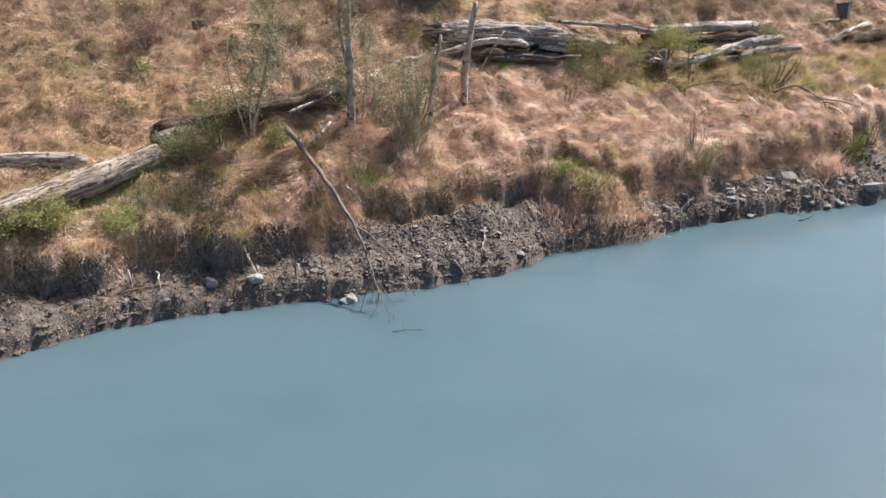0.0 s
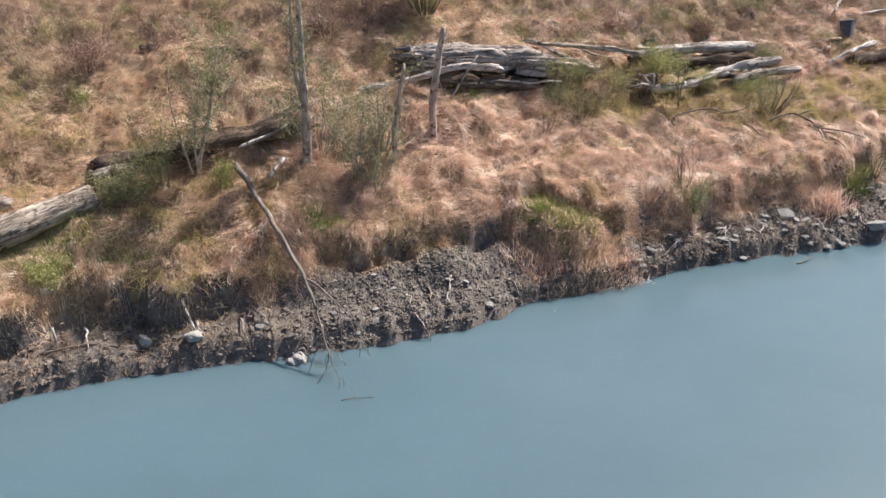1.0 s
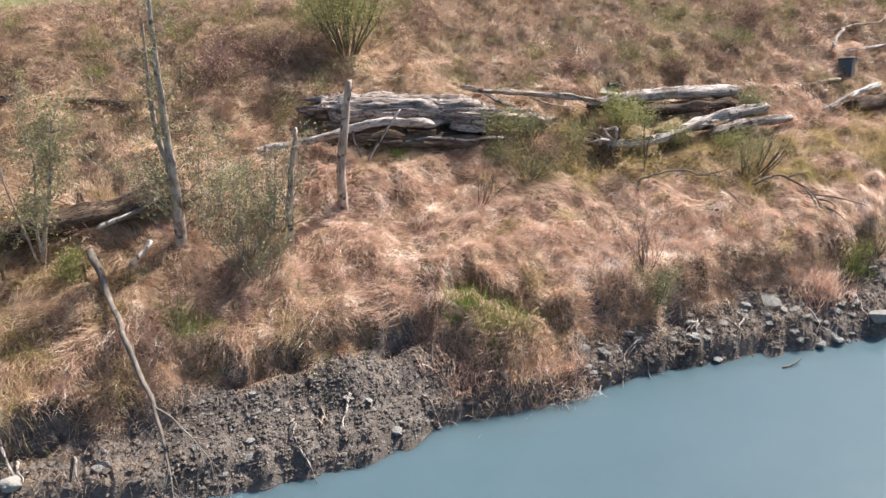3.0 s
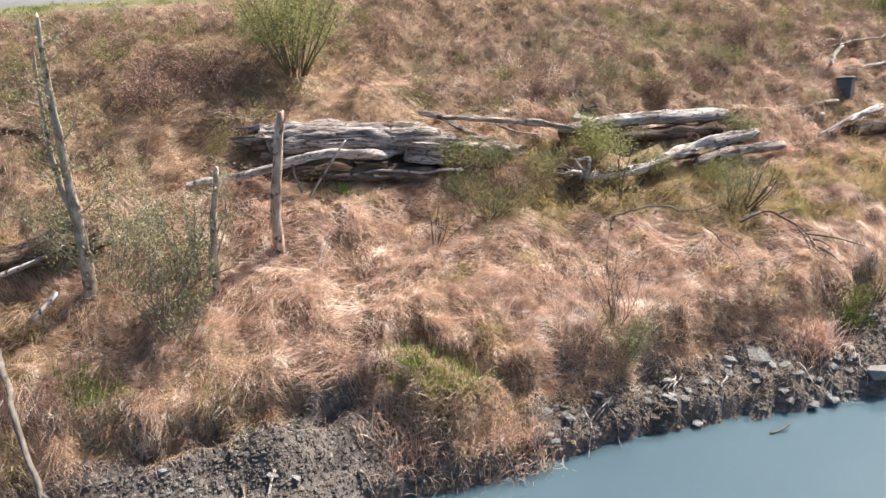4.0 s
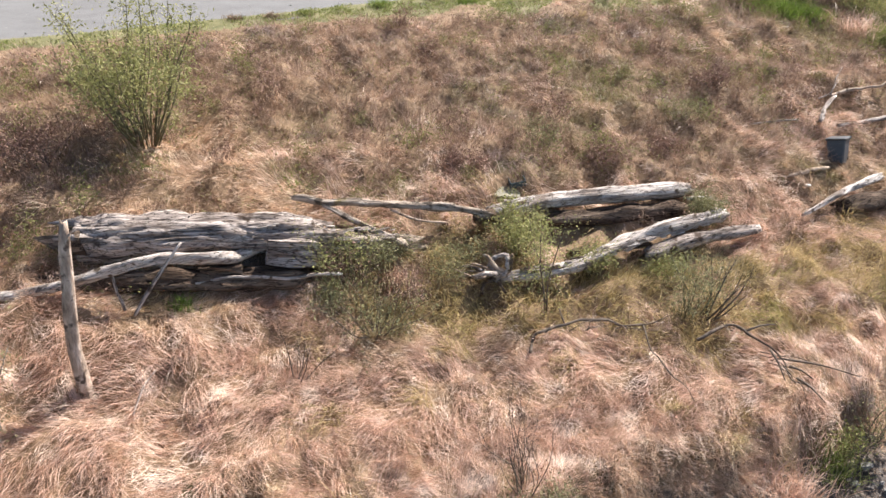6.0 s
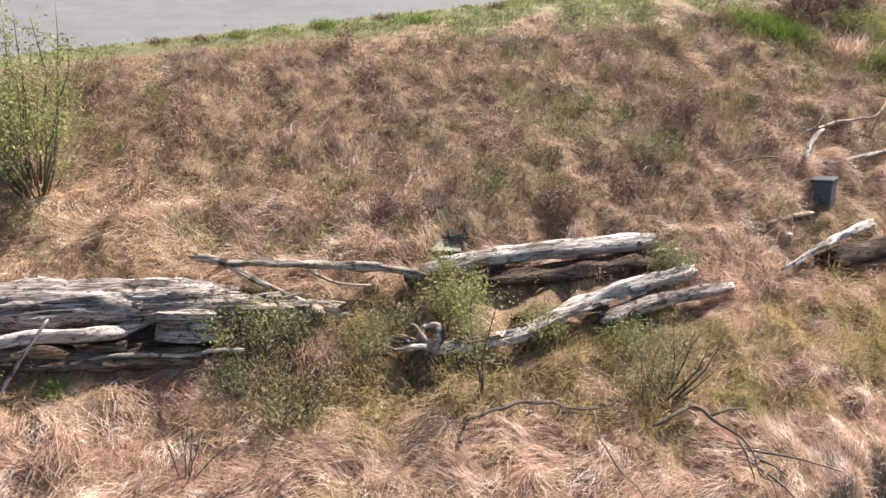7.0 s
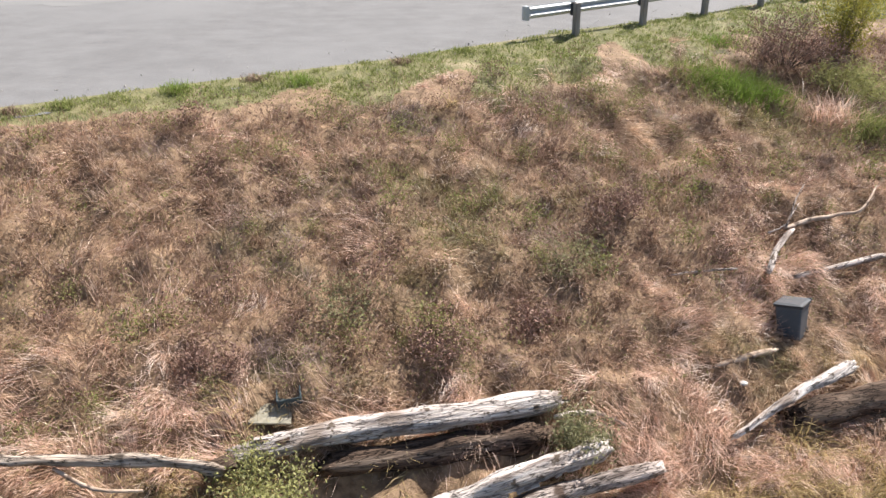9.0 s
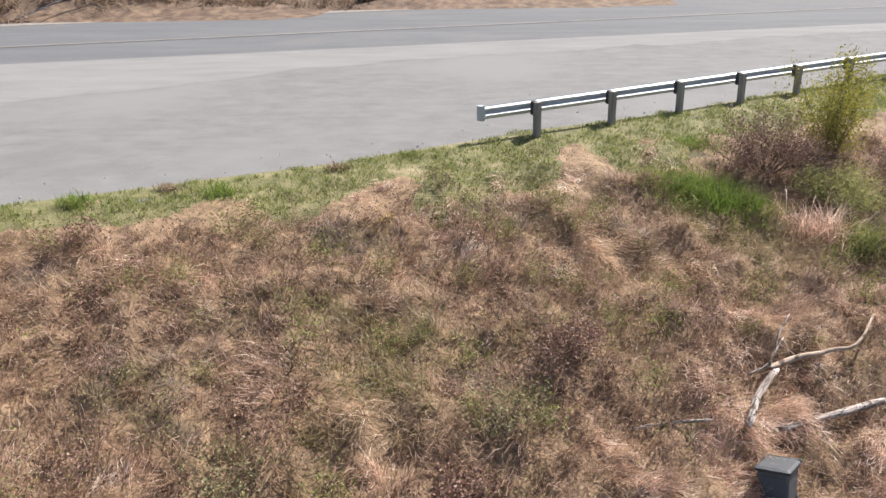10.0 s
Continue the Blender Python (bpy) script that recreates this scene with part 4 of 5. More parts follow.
limb("fallen_log", [(-7.6, 27.9, 5.6), (-6.6, 28.0, 5.55), (-5.8, 27.85, 5.5)], 0.11, 0.13, ROTTEN, "short rotten log in the upper meadow", "log", sides=10, seed=78.0)
limb("fallen_log", [(-9.3, 27.6, 5.66), (-9.0, 27.7, 5.7), (-8.8, 27.75, 5.7)], 0.17, 0.15, ROTTEN, "dark rotten stump end in the upper meadow", "log", sides=12, seed=79.0)
limb("fallen_branch", [(0.95, 25.68, 3.16), (1.0, 26.2, 3.4), (1.15, 26.45, 3.55)], 0.02, 0.012, PALE_WOOD, "thin pale twig standing in straw", "branch", sides=5, seed=80.0)

# ---- trees and shrubs ----
def leaf_cloud(spots_, rng, size, name, material):
    n = len(spots_)
    p = np.array([tuple(q) for q in spots_])
    a = rng.normal(0, 1, (n, 3))
    a /= np.linalg.norm(a, axis=1)[:, None]
    b = np.cross(a, rng.normal(0, 1, (n, 3)))
    b /= np.linalg.norm(b, axis=1)[:, None]
    L = (size * 0.85 * rng.uniform(0.5, 1.3, n))[:, None]
    v = np.stack([p - a * L, p - b * L * 0.4, p + a * L, p + b * L * 0.4], 1).reshape(-1, 3)
    return quick_mesh(name, v, np.arange(4 * n).reshape(-1, 4), [material], False)


def rod(rng, base, lean, length, r, bend=0.25, n=6):
    p, d, out = Vector(base), Vector(lean).normalized(), [Vector(base)]
    for i in range(n):
        d = (d + Vector(rng.normal(0, bend, 3)) * 0.35 + Vector((0, 0, 0.06))).normalized()
        p = p + d * (length / n)
        out.append(p.copy())
    return out, [r * (1 - 0.82 * i / n) for i in range(n + 1)]


def shrub(name, at, high, wide, stems, leaves, leaf, bark, leafmat, label, category, seed, r=0.018, twigs=7, lean=(0, 0), low=0.25, group="", bend=0.3, drop=0.13):
    """Many stems from one foot; each carries side twigs and small leaves."""
    rng = np.random.RandomState(seed)
    foot = Vector(at)
    root = thing(name, foot, label, category, group)
    places = []
    for s in range(stems):
        a, o = rng.uniform(0, 6.283), rng.uniform(0, 1) ** 0.6
        out = Vector((math.cos(a) * wide * o, math.sin(a) * wide * o, 0))
        L = high * rng.uniform(0.6, 1.05)
        pth, rad = rod(rng, out * 0.18, Vector((out.x + lean[0], out.y + lean[1], high * 0.95)), L, r * rng.uniform(0.6, 1.2), bend)
        v, f = tube(pth, rad, 5)
        for t in range(twigs):
            k = rng.uniform(low, 0.97) * (len(pth) - 1)
            i = int(k)
            q = pth[i].lerp(pth[min(i + 1, len(pth) - 1)], k - i)
            tl = high * rng.uniform(0.10, 0.28) * (1.15 - k / len(pth))
            tp, tr_ = rod(rng, q, Vector(rng.normal(0, 1, 3)) + Vector((out.x * 0.5, out.y * 0.5, 0.8)), tl, r * 0.3, 0.4, 3)
            tv, tf = tube(tp, tr_, 3)
            o_ = len(v)
            v += tv
            f += [tuple(j + o_ for j in q_) for q_ in tf]
            places.append(tp)
        part("stem", mesh_from("stem", v, f, [bark]), root)
    if leaves:
        cloud = []
        for i in range(leaves):
            tp = places[rng.randint(len(places))]
            cloud.append(tp[rng.randint(1, len(tp))] + Vector(rng.normal(0, drop, 3)))
        part("foliage", leaf_cloud(cloud, rng, leaf, "foliage", leafmat), root)
    return root


def tree(name, at, path, r0, r1, bark, label, category, seed, branches=6, blen=1.0, leaves=0, leaf=0.03, leafmat=None, low=0.3, twins=()):
    rng = np.random.RandomState(seed)
    foot = Vector(at)
    root = thing(name, foot, label, category)
    me, m = limb_mesh("trunk", path, r0, r1, bark, sides=10, rough=0.25, seed=seed * 1.0, step=0.25, wobble=0.03)
    ob = new("trunk", me)
    ob.matrix_basis = m
    child(ob, root)
    for tw in twins:
        me, m = limb_mesh("trunk", tw, r0 * 0.55, r1 * 0.6, bark, sides=8, rough=0.25, seed=seed + 3.0, step=0.25, wobble=0.03)
        ob = new("trunk", me)
        ob.matrix_basis = m
        child(ob, root)
    sp = smooth_path(path, 0.25)
    tips = []
    for b in range(branches):
        k = int(rng.uniform(low, 0.98) * (len(sp) - 1))
        q = sp[k] - foot
        a = rng.uniform(0, 6.283)
        tp, tr_ = rod(rng, q, (math.cos(a), math.sin(a), rng.uniform(0.2, 1.2)), blen * rng.uniform(0.4, 1.1), max(0.012, r1 * 0.45), 0.35, 5)
        v, f = tube(tp, tr_, 5)
        for t in range(5):
            w = tp[rng.randint(1, len(tp))]
            wp, wr = rod(rng, w, rng.normal(0, 1, 3) + np.array((0, 0, 0.5)), blen * rng.uniform(0.15, 0.45), 0.007, 0.4, 3)
            tv, tf = tube(wp, wr, 3)
            o_ = len(v)
            v += tv
            f += [tuple(j + o_ for j in q_) for q_ in tf]
            tips.append(wp)
        part("branch", mesh_from("branch", v, f, [bark]), root)
    if leaves:
        cloud = []
        for i in range(leaves):
            tp = tips[rng.randint(len(tips))]
            cloud.append(tp[rng.randint(0, len(tp))] + Vector(rng.normal(0, 0.09, 3)))
        part("crown", leaf_cloud(cloud, rng, leaf, "crown", leafmat), root)
    return root


# standing dead stems
tree("dead_snag", on(0.02, 26.06), [(0.02, 26.06, 3.1), (0.0, 26.06, 4.2), (0.08, 26.06, 4.9), (0.2, 26.06, 5.7), (0.35, 26.06, 6.6)], 0.135, 0.085, BARK, "bare grey broken snag standing in straw", "snag", 81, 2, 0.35, low=0.15)
tree("dead_snag", on(-1.13, 24.68), [(-1.12, 24.68, 2.85), (-1.0, 24.68, 4.4), (-0.72, 24.68, 5.92)], 0.09, 0.06, BARK, "thin bare grey snag beside a willow", "snag", 82, 2, 0.5)
tree("bare_tree", on(-3.6, 24.1), [(-3.6, 24.1, 2.85), (-3.52, 24.1, 4.4), (-3.48, 24.1, 6.4), (-3.42, 24.1, 8.2), (-3.35, 24.15, 9.0)], 0.15, 0.04, DRY_BARK, "tall bare grey tree with a twin stem and thin branches", "tree", 83, 28, 1.15,
     leaves=2600, leaf=0.045, leafmat=SAGE, low=0.15, twins=[[(-3.52, 24.12, 4.8), (-3.72, 24.15, 6.1), (-3.7, 24.15, 7.2), (-3.62, 24.2, 8.4)]])
tree("small_tree", on(-6.65, 23.35), [(-6.68, 23.3, 2.85), (-6.35, 23.3, 4.0), (-6.0, 23.3, 5.0), (-5.75, 23.3, 6.0), (-5.5, 23.3, 6.9)], 0.07, 0.02, DRY_BARK, "small tree with several grey stems and sparse leaves", "tree", 84, 36, 1.35,
     leaves=5200, leaf=0.045, leafmat=SAGE, low=0.25, twins=[[(-6.7, 23.4, 2.9), (-6.95, 23.5, 4.0), (-7.1, 23.5, 5.2), (-7.0, 23.5, 6.2)], [(-6.6, 23.35, 3.0), (-6.55, 23.4, 4.2), (-6.3, 23.5, 5.6), (-6.4, 23.5, 6.6)]])
# the shrubs among the logs
shrub("willow_shrub", on(-2.1, 24.0), 3.8, 2.0, 20, 3400, 0.046, GREY_TWIG, SAGE, "grey-green willow shrub with thin stems", "shrub", 91, 0.014, 12, bend=0.45)
shrub("willow_shrub", on(-3.3, 24.6), 3.0, 1.9, 20, 3200, 0.046, GREY_TWIG, SAGE, "grey-green shrub round a bare trunk", "shrub", 92, 0.013, 12, bend=0.45)
shrub("willow_shrub", on(-1.6, 23.6), 2.0, 1.3, 13, 1200, 0.042, GREY_TWIG, SAGE, "low grey-green willow at the foot of the snag", "shrub", 89, 0.014, 9)
shrub("dead_shrub", on(-1.5, 24.9), 2.5, 1.2, 13, 1400, 0.034, GREY_TWIG, SAGE, "grey forked shrub, almost bare", "shrub", 93, 0.03, 12, lean=(0.3, 0), bend=0.5)
shrub("leafy_bush", on(-8.2, 22.2), 1.15, 1.3, 26, 6000, 0.041, ROD, SAGE, "low olive-green bush grown over the log", "bush", 94, 0.014, 7, bend=0.4)
shrub("leafy_bush", on(-7.4, 22.7), 2.9, 1.0, 14, 1330, 0.036, ROD, SPRING, "tall thin yellow-green shoots behind the log", "bush", 95, 0.012, 5)
shrub("leafy_bush", on(-5.75, 22.9), 0.8, 0.5, 12, 1400, 0.04, ROD, OLIVE, "small olive-green bush beside the rotten log", "bush", 96, 0.01, 5)
shrub("leafy_bush", on(-11.3, 18.85), 0.95, 1.1, 24, 5600, 0.044, ROD, SPRING, "yellow-green leafy bush on the bank edge", "bush", 97, 0.01, 6, bend=0.4)
shrub("leafy_bush", on(-9.4, 19.5), 0.6, 1.0, 18, 3200, 0.04, ROD, SPRING, "low yellow-green plants on the bank edge", "bush", 98, 0.008, 5, bend=0.4)
shrub("leafy_bush", on(-12.3, 18.2), 1.0, 0.7, 14, 2850, 0.048, ROD, SPRING, "yellow-green leafy bush on the bank edge", "bush", 99, 0.01, 6, bend=0.4)
shrub("bramble", on(-10.4, 25.9), 1.5, 0.9, 18, 2850, 0.036, TWIG, RUSSET, "dark brown thorny shrub in dry grass", "shrub", 100, 0.012, 8, bend=0.4)
shrub("bramble", on(-3.6, 29.3), 1.5, 2.0, 26, 4750, 0.036, TWIG, RUSSET, "dark brown tangle of brambles", "shrub", 101, 0.012, 8, bend=0.5)
shrub("bramble", on(-2.3, 30.6), 1.3, 1.6, 22, 3610, 0.036, TWIG, RUSSET, "dark brown tangle of brambles below the willow", "shrub", 102, 0.012, 8, bend=0.5)
shrub("willow_shrub", on(-0.45, 31.55), 3.5, 2.05, 34, 9500, 0.05, ROD, SPRING, "big yellow-green willow with many upright stems", "shrub", 103, 0.026, 12, low=0.3, bend=0.35)
shrub("leafy_bush", on(4.9, 28.2), 1.3, 2.1, 44, 2300, 0.036, TWIG, SAGE, "grey-green low bush below the big log", "bush", 104, 0.012, 8, bend=0.5)
shrub("leafy_bush", on(4.3, 28.95), 1.6, 1.3, 18, 1500, 0.036, ROD, SPRING, "light green sprouting bush at the log's end", "bush", 105, 0.011, 7, bend=0.4)
for i, (x, y, h, r) in enumerate([(4.2, 29.25, 0.75, 0.7), (5.1, 29.55, 0.7, 0.8), (6.2, 29.6, 0.6, 0.9), (5.6, 28.9, 0.7, 0.9), (6.6, 30.2, 0.6, 0.7), (4.0, 28.5, 0.6, 0.6)]):
    shrub("leafy_weed", on(x, y), h, r, 16, 1500, 0.032, TWIG, SAGE if i % 3 else RUSSET, "olive-grey leafy weeds grown over the log's rotten end", "weeds", 850 + i, 0.007, 6, bend=0.5)
shrub("dead_shrub", on(3.6, 26.9), 1.3, 0.6, 7, 0, 0.036, TWIG, SAGE, "bare dark twiggy shrub in straw", "shrub", 106, 0.014, 6, lean=(0.5, 0.3))
shrub("dead_shrub", on(7.7, 25.35), 2.3, 1.0, 16, 494, 0.030, TWIG, RUSSET, "bare brown twiggy shrub on the bank edge", "shrub", 107, 0.009, 11, bend=0.55)
shrub("leafy_bush", on(8.0, 25.0), 1.2, 0.8, 16, 2470, 0.034, TWIG, SAGE, "grey-green dry bush on the bank edge", "bush", 108, 0.01, 6, bend=0.5)
shrub("broom_shrub", on(11.3, 29.55), 1.7, 1.0, 18, 2090, 0.034, ROD, SAGE, "twiggy grey-green broom with upright shoots", "shrub", 109, 0.012, 10, bend=0.55)
shrub("dead_shrub", on(11.7, 29.5), 1.6, 0.8, 8, 114, 0.034, TWIG, SAGE, "dark bare branching shrub", "shrub", 110, 0.024, 7, lean=(0.9, 0))
shrub("sapling", on(8.3, 29.1), 3.0, 0.55, 3, 1100, 0.036, TWIG, SPRING, "slender sapling with sparse yellow-green leaves", "sapling", 111, 0.02, 9)
shrub("leafy_bush", on(7.8, 30.5), 1.5, 0.75, 16, 3610, 0.038, ROD, SPRING, "yellow-green leafy bush between two logs", "bush", 112, 0.011, 7, bend=0.4)
shrub("leafy_bush", on(9.2, 30.4), 0.8, 0.9, 16, 1900, 0.036, ROD, SPRING, "low yellow-green plants beside the bleached log", "bush", 113, 0.008, 6, bend=0.4)
shrub("leafy_bush", on(12.1, 32.2), 1.0, 0.6, 16, 2660, 0.038, ROD, SAGE, "dark green bush at the log's end", "bush", 114, 0.01, 6, bend=0.4)
shrub("leafy_bush", on(10.9, 30.5), 0.7, 0.7, 12, 1330, 0.036, ROD, SPRING, "low green plants below the bleached log", "bush", 115, 0.008, 6, bend=0.4)
shrub("leafy_bush", on(14.0, 27.3), 0.8, 0.55, 14, 700, 0.04, ROD, OLIVE, "bright green clump on the bank edge", "bush", 117, 0.009, 5)
shrub("dead_shrub", on(14.6, 27.6), 1.4, 0.9, 14, 570, 0.034, TWIG, SAGE, "grey twiggy shrub on the bank edge", "shrub", 118, 0.012, 7, bend=0.5)
shrub("bramble", on(13.2, 36.9), 0.75, 1.5, 26, 3000, 0.036, TWIG, RUSSET, "low dark brown thicket in the meadow", "shrub", 124, 0.009, 7, bend=0.5)
shrub("leafy_weed", on(12.2, 35.6), 0.4, 2.1, 30, 1700, 0.034, TWIG, SAGE, "low olive-green weeds above the logs", "weeds", 125, 0.007, 6, bend=0.5)
shrub("leafy_weed", on(6.6, 32.4), 0.55, 1.1, 18, 2200, 0.034, TWIG, RUSSET, "low brown weeds behind the dead branch", "weeds", 127, 0.007, 6, bend=0.5)
shrub("leafy_weed", on(8.4, 33.9), 0.4, 1.8, 24, 1400, 0.034, TWIG, SAGE, "low olive-green weeds behind the bleached log", "weeds", 128, 0.007, 6, bend=0.5)
shrub("leafy_weed", on(11.4, 34.3), 0.5, 1.1, 18, 2000, 0.034, TWIG, RUSSET, "low brown weeds above the logs", "weeds", 129, 0.007, 6, bend=0.5)
shrub("leafy_weed", on(9.8, 33.4), 0.6, 1.2, 20, 2400, 0.034, TWIG, RUSSET, "low brown weeds behind the bleached log", "weeds", 126, 0.007, 6, bend=0.5)
shrub("bramble", on(18.3, 43.9), 1.6, 2.4, 48, 6800, 0.038, TWIG, RUSSET, "brown leafless thicket near the guardrail", "shrub", 119, 0.012, 8, bend=0.5)
shrub("leafy_bush", on(20.3, 45.2), 2.2, 1.2, 30, 7000, 0.045, ROD, YELLOW, "bright yellow-green bush in front of the guardrail", "bush", 120, 0.014, 9, low=0.06, bend=0.4, drop=0.2)
shrub("sapling", on(20.45, 45.4), 3.5, 0.3, 3, 798, 0.043, ROD, YELLOW, "tall yellow-green shoot above the bush", "sapling", 121, 0.016, 9, low=0.5)
shrub("leafy_bush", on(19.8, 43.0), 1.0, 2.4, 40, 6840, 0.041, ROD, SPRING, "spreading green bush on the slope", "bush", 122, 0.01, 7, bend=0.5)
shrub("bramble", on(21.6, 44.0), 1.4, 1.4, 24, 3230, 0.038, TWIG, RUSSET, "brown thicket below the guardrail", "shrub", 123, 0.012, 8, bend=0.5)

# brown and olive weeds over the upper meadow
weeds = [(RUSSET, "bramble", "low brown bramble in the meadow", 75, 210), (OLIVE, "leafy_weed", "low olive-green weeds in the meadow", 115, 310)]
for matl, nm, lab, cnt, sd in weeds:
    rngw = np.random.RandomState(sd)
    protos = [shrub(nm, (0, 0, -60), 0.5, 0.75, 5, 330, 0.034, TWIG, matl, lab, "weeds", sd + i, 0.006, 4, bend=0.5, group="meadow weeds") for i in range(3)]
    i = 0
    while i < cnt:
        x, y = rngw.uniform(-12, 21), rngw.uniform(27, 43)
        if not 0.45 < where_w(x, y) < 0.9 or x < -3 - 0.35 * y:
            continue
        sc = rngw.uniform(0.55, 1.25)
        ob = copy_thing(protos[i % 3], Matrix.Translation(on(x, y)) @ Matrix.Rotation(rngw.uniform(0, 6.28), 4, "Z") @ Matrix.Scale(sc, 4))
        i += 1
    for p in protos:
        for o in (*p.children_recursive, p):
            bpy.data.objects.remove(o)

rngv = np.random.RandomState(700)
for nm, matl, seed_, share, lab in (("low_olive_weeds", OLIVE, 71, 0.28, "small olive weeds scattered through the meadow"), ("low_brown_weeds", RUSSET, 73, 0.2, "small brown dead weeds scattered through the meadow")):
    x, y = rngv.uniform(-14, 23, 160000), rngv.uniform(26, 46, 160000)
    w = where_w(x, y)
    k = (w > 0.4) & (w < 0.93) & (x > -3 - 0.45 * y) & (x < 2.5 + 0.56 * y) & (waves(x, y, 2.6, seed_) + 0.7 * waves(x, y, 0.8, seed_ + 1) > share) & (rngv.rand(160000) < np.clip((w - 0.38) * 8, 0, 1))
    x, y = x[k], y[k]
    pts = np.stack([x, y, ground_height(x, y) + 0.06 + 0.32 * rngv.rand(len(x))], -1)
    tagged(new(nm, leaf_cloud(pts, rngv, 0.03, nm, matl)), lab, "weeds", kind="stuff")

# upright green and straw tufts
def clump(name, x, y, n, high, material, label, seed, spread=0.3):
    rngc = np.random.RandomState(seed)
    rx, ry = x + rngc.normal(0, spread, n), y + rngc.normal(0, spread * 0.7, n)
    roots = np.stack([rx, ry, ground_height(rx, ry) - 0.02], -1)
    v, f = ribbon(roots, rngc.uniform(0, 6.283, n), rngc.normal(1.25, 0.15, n), rngc.normal(0.9, 0.4, n), rngc.uniform(0.6, 1.1, n) * high, rngc.uniform(0.008, 0.018, n), True, seed)
    me = quick_mesh(name, v - np.array((x, y, 0)), f, [material])
    ob = new(name, me)
    ob.location = (x, y, 0)
    return tagged(ob, label, "grass tuft", kind="stuff")


for i, (x, y, n, h, mt, sp, lab) in enumerate([
        (16.45, 42.4, 1500, 0.6, LUSH, 0.5, "patch of vivid green tall grass"), (17.3, 42.0, 600, 0.55, LUSH, 0.4, "vivid green grass tuft"),
        (3.0, 23.7, 260, 0.55, LUSH, 0.22, "green grass tuft on the bank"), (13.75, 26.95, 260, 0.6, GREEN, 0.2, "green grass tuft above the stones"),
        (4.2, 23.3, 700, 0.55, GREEN, 0.6, "olive grass tuft on the bank"), (19.8, 41.2, 420, 0.9, GREEN, 0.35, "pale green grass tussock"),
        (18.9, 41.6, 420, 0.9, STRAW, 0.35, "straw tussock on the slope"), (12.6, 26.3, 700, 0.8, STRAW, 0.4, "straw tussock above the stones"),
        (-10.3, 25.0, 160, 0.5, LUSH, 0.18, "green grass tuft in straw"), (6.5, 40.3, 200, 0.35, LUSH, 0.2, "green tuft on the verge"),
        (3.9, 39.6, 160, 0.3, LUSH, 0.2, "green tuft on the verge"), (17.0, 45.0, 300, 0.4, LUSH, 0.35, "green tuft on the verge"),
        (-9.7, 20.4, 800, 0.4, GREEN, 1.0, "yellow-green grass beside the log"), (-2.9, 22.0, 600, 0.5, GREEN, 0.35, "olive grass tuft on the bank"),
        (-8.3, 20.3, 700, 0.42, GREEN, 1.1, "yellow-green grass on the bank top"), (-11.2, 19.7, 900, 0.4, GREEN, 0.8, "yellow-green grass beside the log"), (-6.4, 20.4, 350, 0.45, GREEN, 0.8, "olive grass on the bank top"), (-0.3, 23.0, 250, 0.4, GREEN, 0.7, "olive grass on the bank top"), (-12.5, 24.5, 900, 0.5, GREEN, 1.2, "olive grass in the straw"),
        (1.3, 27.7, 90, 0.4, LUSH, 0.12, "green tuft under the log"), (5.6, 22.9, 500, 0.5, STRAW, 0.35, "straw tuft on the bank foot"),
        (3.3, 22.6, 700, 0.6, STRAW, 0.5, "straw tuft slumped to the water"), (4.9, 22.9, 600, 0.55, STRAW, 0.45, "straw tuft slumped to the water")]):
    clump("grass_tuft", x, y, n, h, mt, lab, 400 + i, sp)
for i, (x, y) in enumerate([(8.6, 41.9), (1.9, 38.45), (1.0, 38.0), (3.85, 39.45), (0.0, 37.7), (10.1, 43.0), (5.4, 40.4)]):
    clump("grass_tuft", x, y, 160, 0.22, HANG if i % 2 == 0 else GREEN, "dark low tuft at the gravel edge", 440 + i, 0.14)

# ---- leaning dead tree over the bank ----
sn = thing("leaning_snag", on(-5.5, 23.6), "bare grey-brown dead tree fallen down the bank into the water", "dead tree")
shell("trunk", [(-5.55, 23.55, 3.42), (-5.1, 22.9, 3.18), (-4.7, 22.25, 2.98), (-4.25, 21.6, 2.72), (-3.8, 20.9, 2.42), (-3.4, 20.35, 2.02), (-3.05, 19.9, 1.70), (-2.75, 19.3, 1.25)], 0.085, 0.04, DRIFT, sn, 131.0, sides=9, rough=0.5, wobble=0.05)
snag_arms = [[(-2.75, 19.3, 1.25), (-2.55, 18.9, 0.9), (-2.35, 18.4, 0.5), (-2.0, 17.85, 0.1)], [(-3.1, 19.95, 1.75), (-2.55, 19.75, 1.45), (-2.0, 19.4, 1.0), (-1.6, 19.2, 0.6)],
             [(-2.35, 18.4, 0.5), (-2.4, 18.1, 0.2), (-2.6, 17.8, -0.05)], [(-2.6, 19.0, 1.0), (-2.7, 18.6, 0.5), (-2.85, 18.2, 0.0)],
             [(-2.2, 19.5, 1.15), (-2.1, 19.1, 0.7), (-2.15, 18.9, 0.2)], [(-1.9, 19.35, 0.9), (-1.7, 19.0, 0.5), (-1.65, 18.8, 0.1)],
             [(-2.45, 18.65, 0.7), (-2.15, 18.5, 0.4), (-1.95, 18.4, 0.1)], [(-2.5, 18.8, 0.85), (-2.75, 18.6, 0.6), (-2.95, 18.3, 0.2)], [(-2.3, 19.6, 1.25), (-1.9, 19.6, 1.2), (-1.5, 19.45, 1.0)]]
rngs = np.random.RandomState(135)
